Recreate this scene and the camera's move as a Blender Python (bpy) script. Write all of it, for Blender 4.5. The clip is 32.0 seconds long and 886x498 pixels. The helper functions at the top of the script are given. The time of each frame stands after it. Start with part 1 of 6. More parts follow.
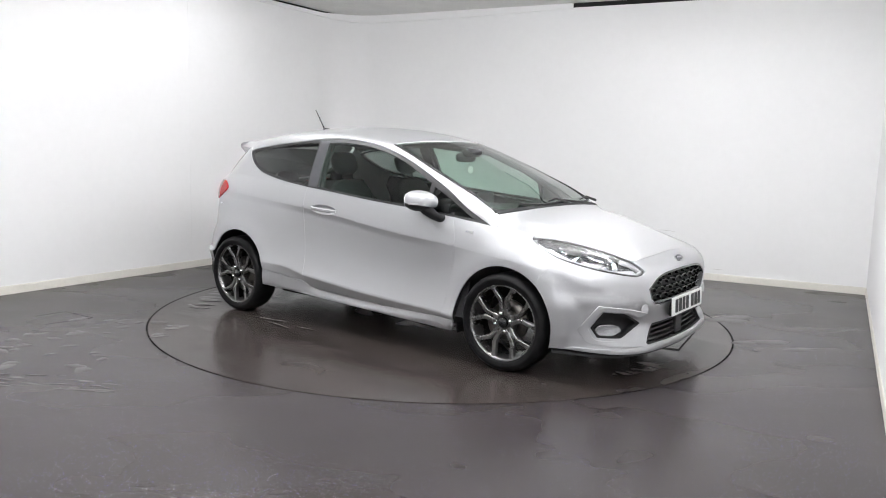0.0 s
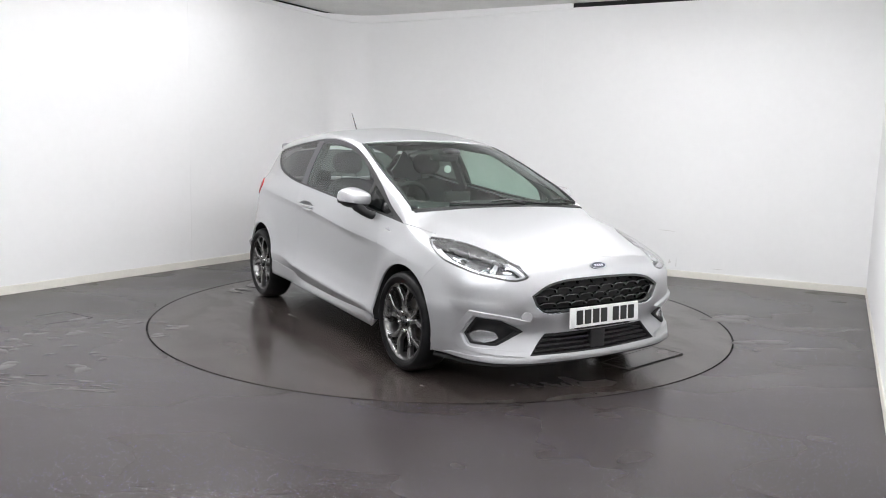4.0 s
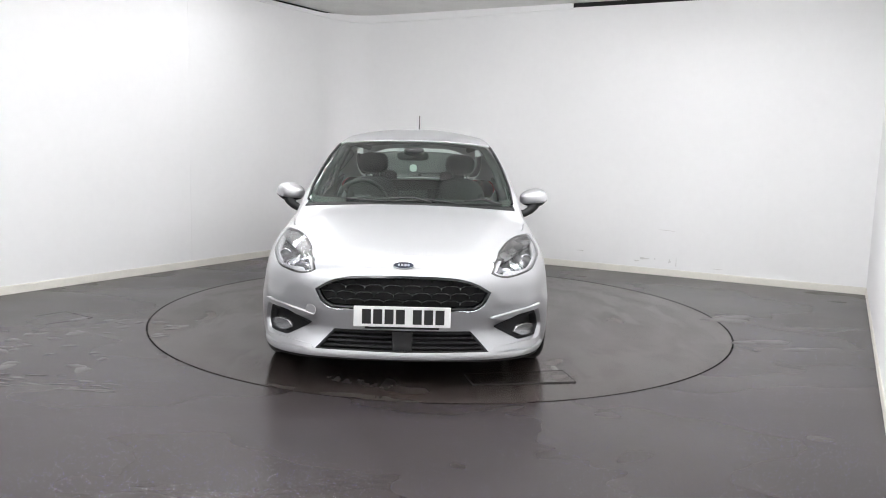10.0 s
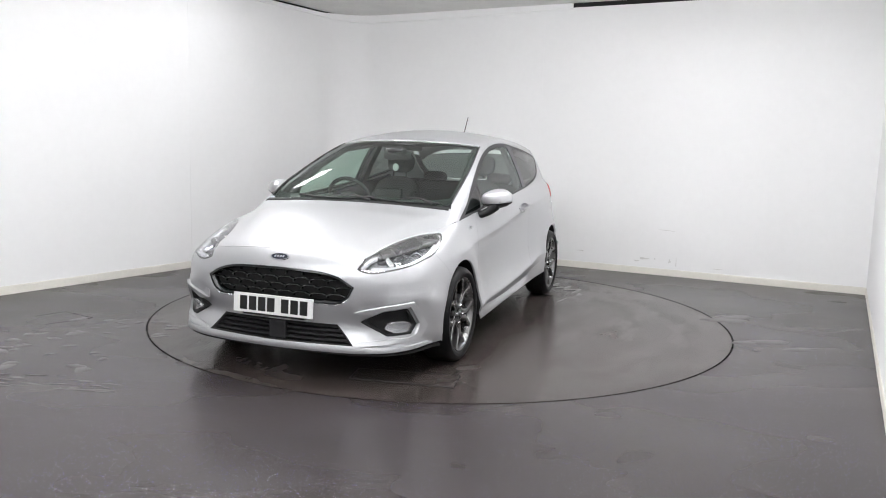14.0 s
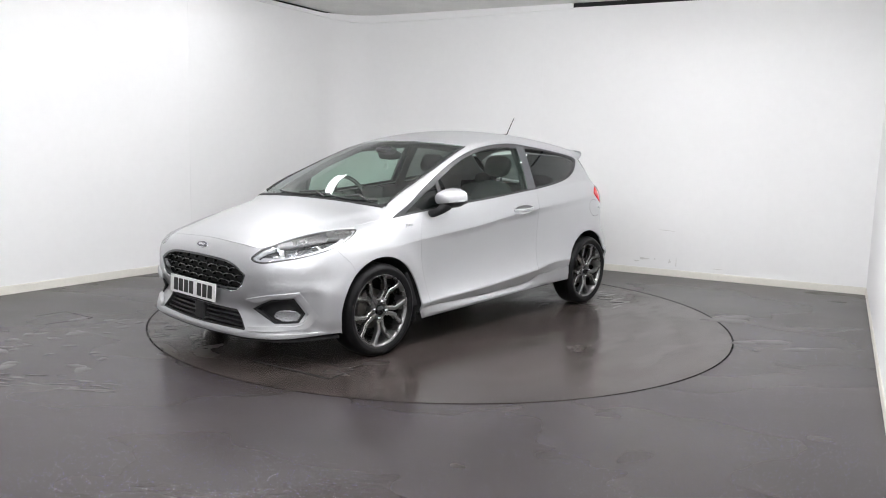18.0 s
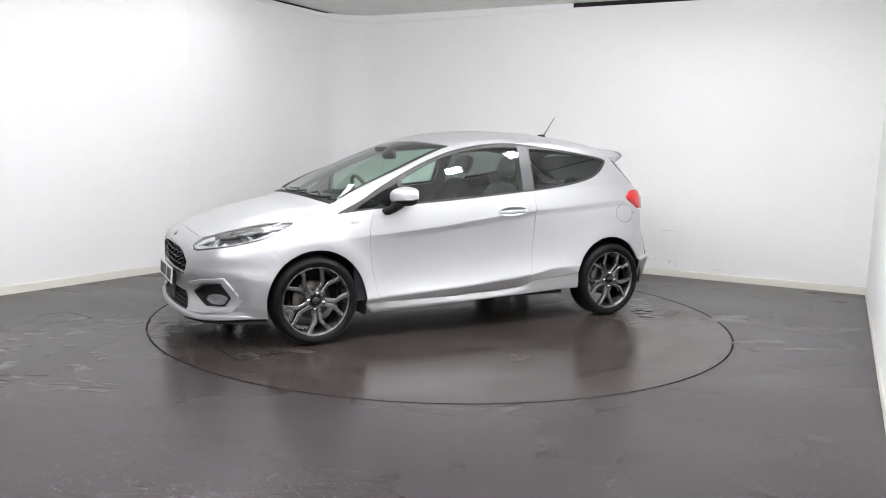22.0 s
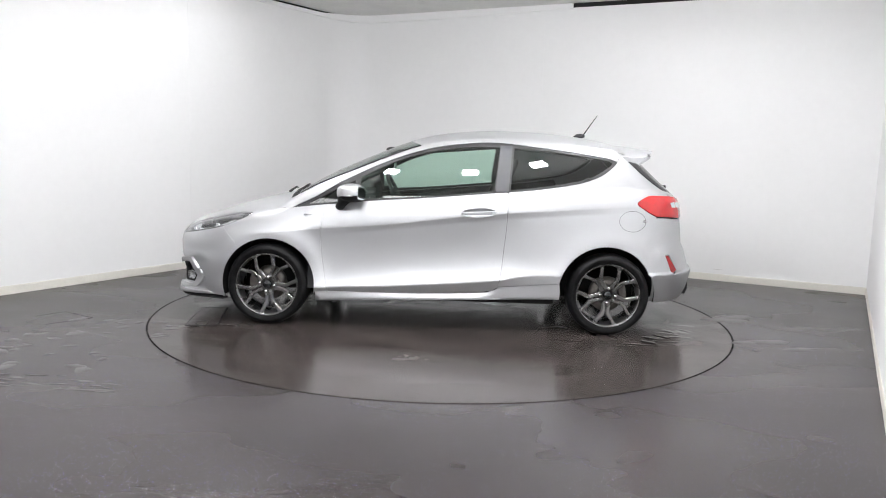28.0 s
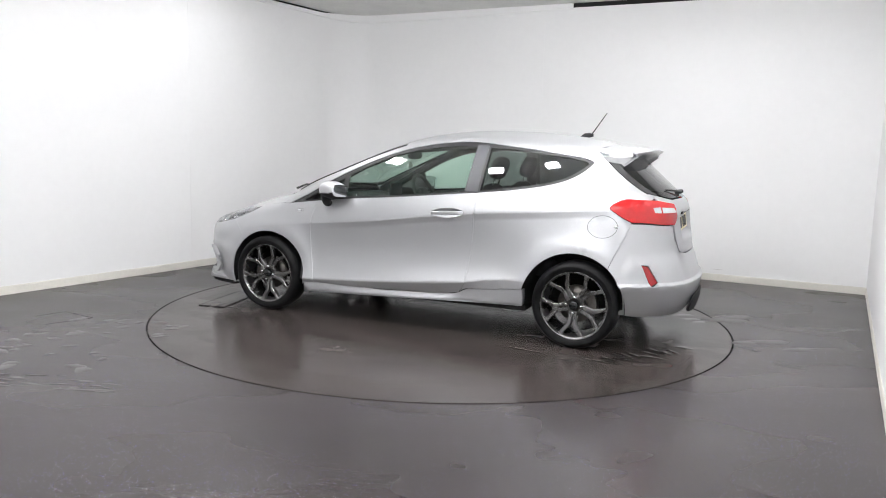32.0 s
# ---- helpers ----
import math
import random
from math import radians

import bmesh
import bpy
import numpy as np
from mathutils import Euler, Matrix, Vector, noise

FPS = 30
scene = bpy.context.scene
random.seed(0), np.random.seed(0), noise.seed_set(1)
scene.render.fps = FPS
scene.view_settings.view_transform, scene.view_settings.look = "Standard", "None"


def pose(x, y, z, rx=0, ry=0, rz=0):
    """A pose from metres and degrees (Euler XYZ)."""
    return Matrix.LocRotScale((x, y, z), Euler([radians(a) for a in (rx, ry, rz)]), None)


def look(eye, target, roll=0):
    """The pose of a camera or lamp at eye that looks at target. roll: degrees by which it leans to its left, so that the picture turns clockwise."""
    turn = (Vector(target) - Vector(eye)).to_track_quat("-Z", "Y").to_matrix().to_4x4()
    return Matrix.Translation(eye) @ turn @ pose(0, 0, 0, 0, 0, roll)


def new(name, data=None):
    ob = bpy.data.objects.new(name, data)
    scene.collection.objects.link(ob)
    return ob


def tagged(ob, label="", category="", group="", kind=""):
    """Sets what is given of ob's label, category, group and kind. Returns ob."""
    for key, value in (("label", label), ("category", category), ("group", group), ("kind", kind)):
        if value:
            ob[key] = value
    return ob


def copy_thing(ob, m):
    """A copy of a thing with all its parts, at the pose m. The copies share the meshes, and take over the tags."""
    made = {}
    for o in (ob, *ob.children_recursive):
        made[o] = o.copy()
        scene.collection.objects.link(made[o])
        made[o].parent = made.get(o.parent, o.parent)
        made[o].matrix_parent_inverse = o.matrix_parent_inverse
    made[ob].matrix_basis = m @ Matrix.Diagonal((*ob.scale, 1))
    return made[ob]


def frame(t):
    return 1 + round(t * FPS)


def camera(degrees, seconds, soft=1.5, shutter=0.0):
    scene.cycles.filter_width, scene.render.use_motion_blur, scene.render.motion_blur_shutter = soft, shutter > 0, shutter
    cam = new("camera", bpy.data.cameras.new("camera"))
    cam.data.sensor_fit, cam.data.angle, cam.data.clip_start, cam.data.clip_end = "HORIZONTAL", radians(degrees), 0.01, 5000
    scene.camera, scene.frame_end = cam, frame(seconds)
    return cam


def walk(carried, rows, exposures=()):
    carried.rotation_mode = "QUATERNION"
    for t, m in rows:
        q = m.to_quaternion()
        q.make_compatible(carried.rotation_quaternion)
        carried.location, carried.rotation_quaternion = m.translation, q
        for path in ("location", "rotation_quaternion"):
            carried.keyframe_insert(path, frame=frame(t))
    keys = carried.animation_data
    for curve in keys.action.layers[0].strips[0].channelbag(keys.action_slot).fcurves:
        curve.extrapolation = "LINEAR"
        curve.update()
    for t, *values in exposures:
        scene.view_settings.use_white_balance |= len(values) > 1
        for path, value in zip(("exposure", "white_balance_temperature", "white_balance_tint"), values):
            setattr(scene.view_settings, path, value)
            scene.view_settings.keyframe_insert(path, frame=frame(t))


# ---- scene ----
# The camera stands still on its stand near the side wall.
cam = camera(60.56, 32.0, soft=1.0)
EYE = Vector((0, 0, 1.325))
AIM = Vector((0, math.cos(radians(7.573)), -math.sin(radians(7.573))))
STAND = look(EYE, EYE + AIM, 1.527)
walk(cam, [(0, STAND), (32, STAND)])

# World: the room is closed; a dim neutral surrounding.
world = bpy.data.worlds.new("world")
scene.world = world
world.use_nodes = True
world.node_tree.nodes["Background"].inputs[0].default_value = (1, 1, 1, 1)
world.node_tree.nodes["Background"].inputs[1].default_value = 0.02
scene.view_settings.exposure = 0.0
SPOT_POWER = 165      # the hung square lamps over the turntable rim
FILL_SPOT_POWER = 72   # the unseen pair added at its two sides as fill
FILL_PANEL_POWER = 9.0      # the unseen wide fill panels added on the camera's side

# Turntable pivot, and the pivot in the car's own space.
PIVOT = Vector((-0.006, 6.059, 0))
OFFSET = Vector((-0.015, 0.231, 0))
HEADINGS = [-36.75, -41.92, -47.09, -52.27, -57.47, -62.7, -67.96, -73.25, -78.56, -83.88, -89.22, -94.55, -99.87,
            -105.18, -110.47, -115.73, -120.95, -126.14, -131.3, -136.43, -141.53, -146.6, -151.67, -156.72,
            -161.77, -166.84, -171.92, -177.04, -182.19, -187.38, -192.62, -197.89, -203.2]

# ---------------------------------------------------------------- materials
def material(name, base=(0.5, 0.5, 0.5), rough=0.5, metal=0.0, coat=0.0, spec=0.5):
    m = bpy.data.materials.new(name)
    m.use_nodes = True
    b = m.node_tree.nodes["Principled BSDF"]
    b.inputs["Base Color"].default_value = (*base, 1)
    b.inputs["Roughness"].default_value = rough
    b.inputs["Metallic"].default_value = metal
    b.inputs["Coat Weight"].default_value = coat
    b.inputs["Coat Roughness"].default_value = 0.09
    b.inputs["Specular IOR Level"].default_value = spec
    return m


def node(m, kind, **sets):
    n = m.node_tree.nodes.new(kind)
    for k, v in sets.items():
        n.inputs[k.replace("_", " ")].default_value = v
    return n


def link(m, a, b):
    m.node_tree.links.new(a, b)


def noise_of(m, scale, detail=3.0, rough=0.5, space="Object", stretch=(1, 1, 1)):
    c = m.node_tree.nodes.new("ShaderNodeTexCoord")
    mp = m.node_tree.nodes.new("ShaderNodeMapping")
    mp.inputs["Scale"].default_value = stretch
    link(m, c.outputs[space], mp.inputs["Vector"])
    n = node(m, "ShaderNodeTexNoise", Scale=scale, Detail=detail, Roughness=rough)
    link(m, mp.outputs["Vector"], n.inputs["Vector"])
    return n.outputs["Fac"]


def ramp(m, fac, stops):
    r = m.node_tree.nodes.new("ShaderNodeValToRGB")
    e = r.color_ramp.elements
    while len(e) < len(stops):
        e.new(0.5)
    for el, (p, c) in zip(e, stops):
        el.position = p
        el.color = (*c, 1) if len(c) == 3 else c
    link(m, fac, r.inputs["Fac"])
    return r.outputs["Color"]


def maths(m, op, a, b=None):
    n = m.node_tree.nodes.new("ShaderNodeMath")
    n.operation = op
    for i, v in enumerate((a, b)):
        if v is None:
            continue
        if isinstance(v, (int, float)):
            n.inputs[i].default_value = v
        else:
            link(m, v, n.inputs[i])
    return n.outputs[0]


def mixed(m, fac, a, b):
    n = m.node_tree.nodes.new("ShaderNodeMix")
    n.data_type = "RGBA"
    for i, v in ((0, fac), (6, a), (7, b)):
        if isinstance(v, (int, float)):
            n.inputs[i].default_value = v
        elif isinstance(v, tuple):
            n.inputs[i].default_value = (*v, 1)
        else:
            link(m, v, n.inputs[i])
    return n.outputs[2]


def bumped(m, height, strength=0.1, distance=0.01):
    n = node(m, "ShaderNodeBump", Strength=strength, Distance=distance)
    link(m, height, n.inputs["Height"])
    link(m, n.outputs["Normal"], m.node_tree.nodes["Principled BSDF"].inputs["Normal"])


def shade(m, what, out):
    link(m, out, m.node_tree.nodes["Principled BSDF"].inputs[what])


def varied(m, base, spread, scale, rough=None):
    """Two scales of noise on the base colour, and on the roughness."""
    lo = tuple(max(0, c * (1 - spread)) for c in base)
    hi = tuple(min(1, c * (1 + spread)) for c in base)
    big = noise_of(m, scale, 3)
    fine = noise_of(m, scale * 14, 2)
    f = maths(m, "ADD", maths(m, "MULTIPLY", big, 0.65), maths(m, "MULTIPLY", fine, 0.35))
    shade(m, "Base Color", ramp(m, f, [(0.3, lo), (0.7, hi)]))
    if rough:
        shade(m, "Roughness", maths(m, "ADD", maths(m, "MULTIPLY", big, 0.16), rough - 0.08))
    return m


# Car
PAINT = material("silver_paint", (0.43, 0.435, 0.445), 0.39, 0.72, 0.5)
PAINT.node_tree.nodes["Principled BSDF"].inputs["Coat Weight"].default_value = 0.4
PAINT.node_tree.nodes["Principled BSDF"].inputs["Coat Roughness"].default_value = 0.10
_f = noise_of(PAINT, 2600, 1)
shade(PAINT, "Base Color", ramp(PAINT, _f, [(0.25, (0.43, 0.436, 0.448)), (0.75, (0.58, 0.588, 0.603))]))
BLACK_GLOSS = varied(material("gloss_black", (0.010, 0.010, 0.011), 0.1, 0, 0.4), (0.010, 0.012, 0.013), 0.3, 6)
BLACK_TRIM = varied(material("satin_black", (0.018, 0.018, 0.019), 0.45), (0.018, 0.018, 0.019), 0.35, 20, 0.45)
BLACK_PLASTIC = varied(material("grained_black_plastic", (0.015, 0.015, 0.016), 0.6, spec=0.3), (0.015, 0.015, 0.016), 0.4, 30, 0.6)
PILLAR = varied(material("pillar_film", (0.06, 0.062, 0.068), 0.4), (0.06, 0.062, 0.068), 0.2, 12, 0.4)
CHROME = material("chrome", (0.75, 0.76, 0.78), 0.08, 1.0)
DARK_CHROME = varied(material("lamp_chrome", (0.48, 0.48, 0.49), 0.25, 0.75), (0.48, 0.48, 0.49), 0.2, 12)
LAMP_GREY = varied(material("smoked_lamp_plastic", (0.13, 0.13, 0.135), 0.22, 0.65), (0.13, 0.13, 0.135), 0.45, 26)
RUBBER = varied(material("tyre_rubber", (0.009, 0.009, 0.0095), 0.4, spec=0.13), (0.009, 0.009, 0.0095), 0.4, 18, 0.4)
ALLOY = varied(material("machined_grey_alloy", (0.21, 0.208, 0.207), 0.25, 0.9, 0.4), (0.21, 0.208, 0.207), 0.15, 9, 0.27)
ALLOY_DARK = varied(material("dark_grey_alloy", (0.07, 0.068, 0.066), 0.35, 0.7), (0.07, 0.068, 0.066), 0.3, 9, 0.35)
STEEL = varied(material("brake_steel", (0.15, 0.14, 0.13), 0.45, 1.0), (0.15, 0.14, 0.13), 0.3, 30, 0.4)
CARBON = varied(material("underbody", (0.014, 0.014, 0.014), 0.8), (0.014, 0.014, 0.014), 0.4, 5)
FABRIC = varied(material("charcoal_fabric", (0.03, 0.03, 0.032), 0.9), (0.03, 0.03, 0.032), 0.35, 60, 0.9)
WHITE_PLATE = varied(material("white_plate", (0.8, 0.8, 0.79), 0.35), (0.8, 0.8, 0.79), 0.04, 14)
YELLOW_PLATE = varied(material("yellow_plate", (0.74, 0.63, 0.28), 0.3), (0.74, 0.63, 0.28), 0.05, 14)
INK = material("black_ink", (0.01, 0.01, 0.01), 0.5)
BADGE_BLUE = material("badge_blue", (0.012, 0.017, 0.045), 0.15, 0.3, 1.0)
LAMP_WHITE = material("lamp_housing", (0.66, 0.66, 0.67), 0.25, 0.5)
TAG_WHITE = material("air_freshener", (0.6, 0.62, 0.6), 0.5)


def glass(name, tint, gloss=0.04, rough=0.0, edge=5.0):
    m = bpy.data.materials.new(name)
    m.use_nodes = True
    t = m.node_tree
    t.nodes.remove(t.nodes["Principled BSDF"])
    a = node(m, "ShaderNodeBsdfTransparent", Color=(*tint, 1))
    b = node(m, "ShaderNodeBsdfGlossy", Roughness=rough)
    lw = node(m, "ShaderNodeLayerWeight", Blend=0.5)
    mix = t.nodes.new("ShaderNodeMixShader")
    link(m, maths(m, "ADD", maths(m, "POWER", lw.outputs["Facing"], edge), gloss), mix.inputs[0])
    link(m, a.outputs[0], mix.inputs[1])
    link(m, b.outputs[0], mix.inputs[2])
    link(m, mix.outputs[0], t.nodes["Material Output"].inputs["Surface"])
    return m


GLASS = glass("green_glass", (0.69, 0.85, 0.77), 0.08)
SCREEN = glass("windscreen_glass", (0.67, 0.80, 0.73), 0.06, edge=4.0)
PRIVACY = glass("privacy_glass", (0.22, 0.235, 0.23), 0.06)
LENS = glass("clear_lens", (0.93, 0.94, 0.95))


def red_lens(name, base):
    m = material(name, base, 0.15, 0, 0.25)
    varied(m, base, 0.12, 30)
    return m


RED = red_lens("red_lens", (0.46, 0.008, 0.010))
RED_DARK = red_lens("dark_red_lens", (0.30, 0.008, 0.01))

# Room
WALL = material("white_painted_wall", (0.8, 0.8, 0.79), 0.55)
varied(WALL, (0.86, 0.86, 0.86), 0.02, 1.1, 0.55)
bumped(WALL, noise_of(WALL, 90, 3), 0.06, 0.002)
SCUFF = varied(material("wall_scuff", (0.68, 0.67, 0.66), 0.6), (0.68, 0.67, 0.66), 0.12, 40)
SKIRT = varied(material("cream_skirting", (0.76, 0.74, 0.68), 0.5), (0.76, 0.74, 0.68), 0.07, 3, 0.5)
CEIL = material("ceiling_board", (0.6, 0.6, 0.57), 0.8)
varied(CEIL, (0.80, 0.80, 0.775), 0.08, 2.5, 0.8)
bumped(CEIL, noise_of(CEIL, 60, 4), 0.25, 0.004)


def floor_material(name, swirl):
    """Dark safety vinyl with pale flakes, drying water and worn streaks; swirl: the scrubbed turntable."""
    m = material(name, (0.05, 0.046, 0.045), 0.3, spec=0.27)
    c = m.node_tree.nodes.new("ShaderNodeTexCoord")
    big = noise_of(m, 0.7, 2, 0.5)
    mid = noise_of(m, 3.5, 4, 0.6, stretch=(0.3, 1, 1))
    fine = noise_of(m, 38, 3, 0.6, stretch=(0.5, 1, 1))
    f = maths(m, "ADD", maths(m, "MULTIPLY", big, 0.5), maths(m, "ADD", maths(m, "MULTIPLY", mid, 0.35), maths(m, "MULTIPLY", fine, 0.15)))
    warm = (1.32, 1.24, 1.13) if swirl else (1.10, 1.08, 1.06)
    plain = ramp(m, f, [(p, tuple(a * b for a, b in zip(c_, warm))) for p, c_ in ((0.30, (0.0235, 0.0200, 0.0205)), (0.70, (0.0430, 0.0370, 0.0375)))])
    # flakes of two sizes, more of them where the vinyl is less worn
    worn = ramp(m, noise_of(m, 0.9, 2), [(0.36, (0.22, 0.22, 0.22)), (0.66, (0.95, 0.95, 0.95))])
    if swirl:
        worn = 0.05
    base = plain
    for scale, size, few in ((72.0, 0.125, 0.56), (118.0, 0.175, 0.64)):
        v = node(m, "ShaderNodeTexVoronoi", Scale=scale)
        link(m, c.outputs["Object"], v.inputs["Vector"])
        dots = maths(m, "LESS_THAN", v.outputs["Distance"], size)
        sep = m.node_tree.nodes.new("ShaderNodeSeparateColor")
        link(m, v.outputs["Color"], sep.inputs[0])
        chosen = maths(m, "MULTIPLY", dots, maths(m, "GREATER_THAN", sep.outputs[0], few))
        flake = ramp(m, sep.outputs[1], [(0.0, (0.17, 0.14, 0.72)), (0.45, (0.34, 0.30, 0.70)), (0.75, (0.52, 0.50, 0.66)), (1.0, (0.9, 0.9, 0.95))])
        base = mixed(m, maths(m, "MULTIPLY", chosen, worn), base, flake)
    wet = ramp(m, noise_of(m, 1.1, 3, 0.5, stretch=(0.6, 1, 1)), [(0.25, (0.22, 0.22, 0.22)), (0.75, (0.34, 0.34, 0.34))])
    if swirl:
        # scrubbing arcs round the pivot
        w = node(m, "ShaderNodeTexWave", Scale=0.75, Distortion=9.0, Detail=4.0, Detail_Scale=1.6)
        w.wave_type, w.rings_direction = "RINGS", "Z"
        link(m, c.outputs["Object"], w.inputs["Vector"])
        arcs = maths(m, "MULTIPLY", ramp(m, w.outputs["Fac"], [(0.55, (0, 0, 0)), (0.95, (1, 1, 1))]), ramp(m, noise_of(m, 1.4, 3), [(0.42, (0, 0, 0)), (0.62, (1, 1, 1))]))
        base = mixed(m, maths(m, "MULTIPLY", arcs, 0.55), base, (0.062, 0.055, 0.050))
        # water that still stands on the vinyl, in long patches along the car
        pool = ramp(m, noise_of(m, 1.7, 5, 0.62, stretch=(0.55, 1.5, 1)), [(0.52, (0, 0, 0)), (0.575, (1, 1, 1))])
        base = mixed(m, maths(m, "MULTIPLY", pool, 0.3), base, (0.019, 0.016, 0.014))
        dry = maths(m, "ADD", maths(m, "MULTIPLY", wet, 0.75), maths(m, "MULTIPLY", w.outputs["Fac"], 0.05))
        wet = mixed(m, pool, dry, (0.17, 0.17, 0.17))
    shade(m, "Base Color", base)
    shade(m, "Roughness", wet)
    bumped(m, noise_of(m, 160, 3), 0.05, 0.002)
    return m


FLOOR = floor_material("safety_vinyl_floor", 0)
DISC = floor_material("turntable_vinyl", 1)
GAP = material("joint_shadow_gap", (0.008, 0.008, 0.008), 0.8)

PUDDLE = material("standing_water", (0.02, 0.018, 0.017), 0.09, spec=0.5)
RESIDUE = material("dried_water_film", (0.085, 0.081, 0.081), 0.38)
varied(RESIDUE, (0.080, 0.076, 0.077), 0.3, 9, 0.36)



def glowing(name, power):
    m = bpy.data.materials.new(name)
    m.use_nodes = True
    b = m.node_tree.nodes["Principled BSDF"]
    b.inputs["Emission Color"].default_value = (0.985, 0.985, 1.01, 1)
    b.inputs["Emission Strength"].default_value = power
    return m


LED = glowing("led_diffuser", SPOT_POWER)
LED_DIM_FILL = glowing("dimmed_fill_diffuser", FILL_SPOT_POWER)
LED_FILL = glowing("fill_led_diffuser", FILL_PANEL_POWER)
# ---------------------------------------------------------------- mesh helpers
def part(name, bm, mat, parent=None, label="", smooth=False):
    me = bpy.data.meshes.new(name)
    bm.normal_update()
    bm.to_mesh(me)
    bm.free()
    return mesh_part(name, me, mat, parent, label, smooth)


def mesh_part(name, me, mat, parent=None, label="", smooth=False):
    for m in (mat if isinstance(mat, (list, tuple)) else [mat]):
        me.materials.append(m)
    if smooth:
        for p in me.polygons:
            p.use_smooth = True
    ob = new(name, me)
    ob.parent = parent
    if label:
        tagged(ob, label)
    return ob


def box(bm, lo, hi, bevel=0.0, m=None, segments=2):
    """A bevelled block between two corners."""
    mid = [(a + b) / 2 for a, b in zip(lo, hi)]
    size = [abs(b - a) for a, b in zip(lo, hi)]
    mat = (m or Matrix.Identity(4)) @ Matrix.Translation(mid) @ Matrix.Diagonal((*size, 1))
    made = bmesh.ops.create_cube(bm, size=1, matrix=mat)["verts"]
    if bevel:
        edges = list({e for v in made for e in v.link_edges})
        bmesh.ops.bevel(bm, geom=edges, offset=bevel, segments=segments, affect="EDGES", profile=0.5)
    return bm


def prism(bm, plan, z0, z1):
    """A closed plan (counter-clockwise) raised from z0 to z1."""
    n = len(plan)
    a = [bm.verts.new((x, y, z0)) for x, y in plan]
    b = [bm.verts.new((x, y, z1)) for x, y in plan]
    bm.faces.new(b)
    bm.faces.new(a[::-1])
    for i in range(n):
        bm.faces.new((a[i], a[(i + 1) % n], b[(i + 1) % n], b[i]))
    return bm


def tube(bm, pts, r, n=8, cap=True, close=False):
    """A round bar along points; r is one radius or one a point."""
    pts = [Vector(p) for p in pts]
    k = len(pts)
    rs = r if isinstance(r, (list, tuple)) else [r] * k
    rings = []
    up = None
    for i, p in enumerate(pts):
        a = pts[(i - 1) % k] if (close or i) else p
        b = pts[(i + 1) % k] if (close or i < k - 1) else p
        d = (b - a).normalized()
        if up is None:
            up = d.orthogonal().normalized()
        up = (up - d * up.dot(d)).normalized()
        side = d.cross(up)
        rings.append([bm.verts.new(p + rs[i] * (up * math.cos(q) + side * math.sin(q)))
                      for q in (2 * math.pi * j / n for j in range(n))])
    for i in range(k if close else k - 1):
        r0, r1 = rings[i], rings[(i + 1) % k]
        for j in range(n):
            bm.faces.new((r0[j], r0[(j + 1) % n], r1[(j + 1) % n], r1[j]))
    if cap and not close:
        bm.faces.new(rings[0][::-1])
        bm.faces.new(rings[-1])
    return bm


def lathe(bm, prof, n=64, axis="Y", close=False):
    """Turn a profile of (radius, along) round an axis through the origin."""
    rings = []
    for r, h in prof:
        ring = []
        for j in range(n):
            q = 2 * math.pi * j / n
            c, s = r * math.cos(q), r * math.sin(q)
            ring.append(bm.verts.new((c, h, s) if axis == "Y" else (c, s, h)))
        rings.append(ring)
    last = len(rings) if close else len(rings) - 1
    for i in range(last):
        a, b = rings[i], rings[(i + 1) % len(rings)]
        for j in range(n):
            f = (a[j], b[j], b[(j + 1) % n], a[(j + 1) % n])
            bm.faces.new(f if axis == "Y" else f[::-1])
    return bm


# ---------------------------------------------------------------- room
CORNER = Vector((-1.31, 10.12))     # where the left and the back wall would meet
RIGHT = Vector((4.182, 7.376))        # back and right wall
LEFT_DIR = (Vector((-3.71, 6.26)) - CORNER).normalized()
BACK_DIR = (RIGHT - CORNER).normalized()
RIGHT_DIR = (Vector((2.222, 3.62)) - RIGHT).normalized()
WALL_H, CEIL_H = 2.92, 2.968
LEFT_END = CORNER + LEFT_DIR * 13.2
RIGHT_END = RIGHT + RIGHT_DIR * 11.2


def out(v):
    return Vector((v.y, -v.x))


def wall(name, pts, z0, z1, thick, mat, kind="structure", label="", parent=None):
    """A run of wall whose inner face follows pts; thickness to the outside."""
    n = len(pts)
    bm = bmesh.new()
    outer = []
    for i, p in enumerate(pts):
        d = (pts[min(i + 1, n - 1)] - pts[max(i - 1, 0)]).normalized()
        outer.append(p + Vector((-d.y, d.x)) * thick)
    cols = [[bm.verts.new((q.x, q.y, z)) for q, z in ((a, z0), (a, z1), (b, z1), (b, z0))] for a, b in zip(pts, outer)]
    for c0, c1 in zip(cols, cols[1:]):
        for j in range(4):
            bm.faces.new((c0[j], c1[j], c1[(j + 1) % 4], c0[(j + 1) % 4]))
    bm.faces.new(cols[0][::-1])
    bm.faces.new(cols[-1])
    bmesh.ops.recalc_face_normals(bm, faces=bm.faces)
    ob = part(name, bm, mat, parent)
    return tagged(ob, label, name.split("_")[0], kind=kind)


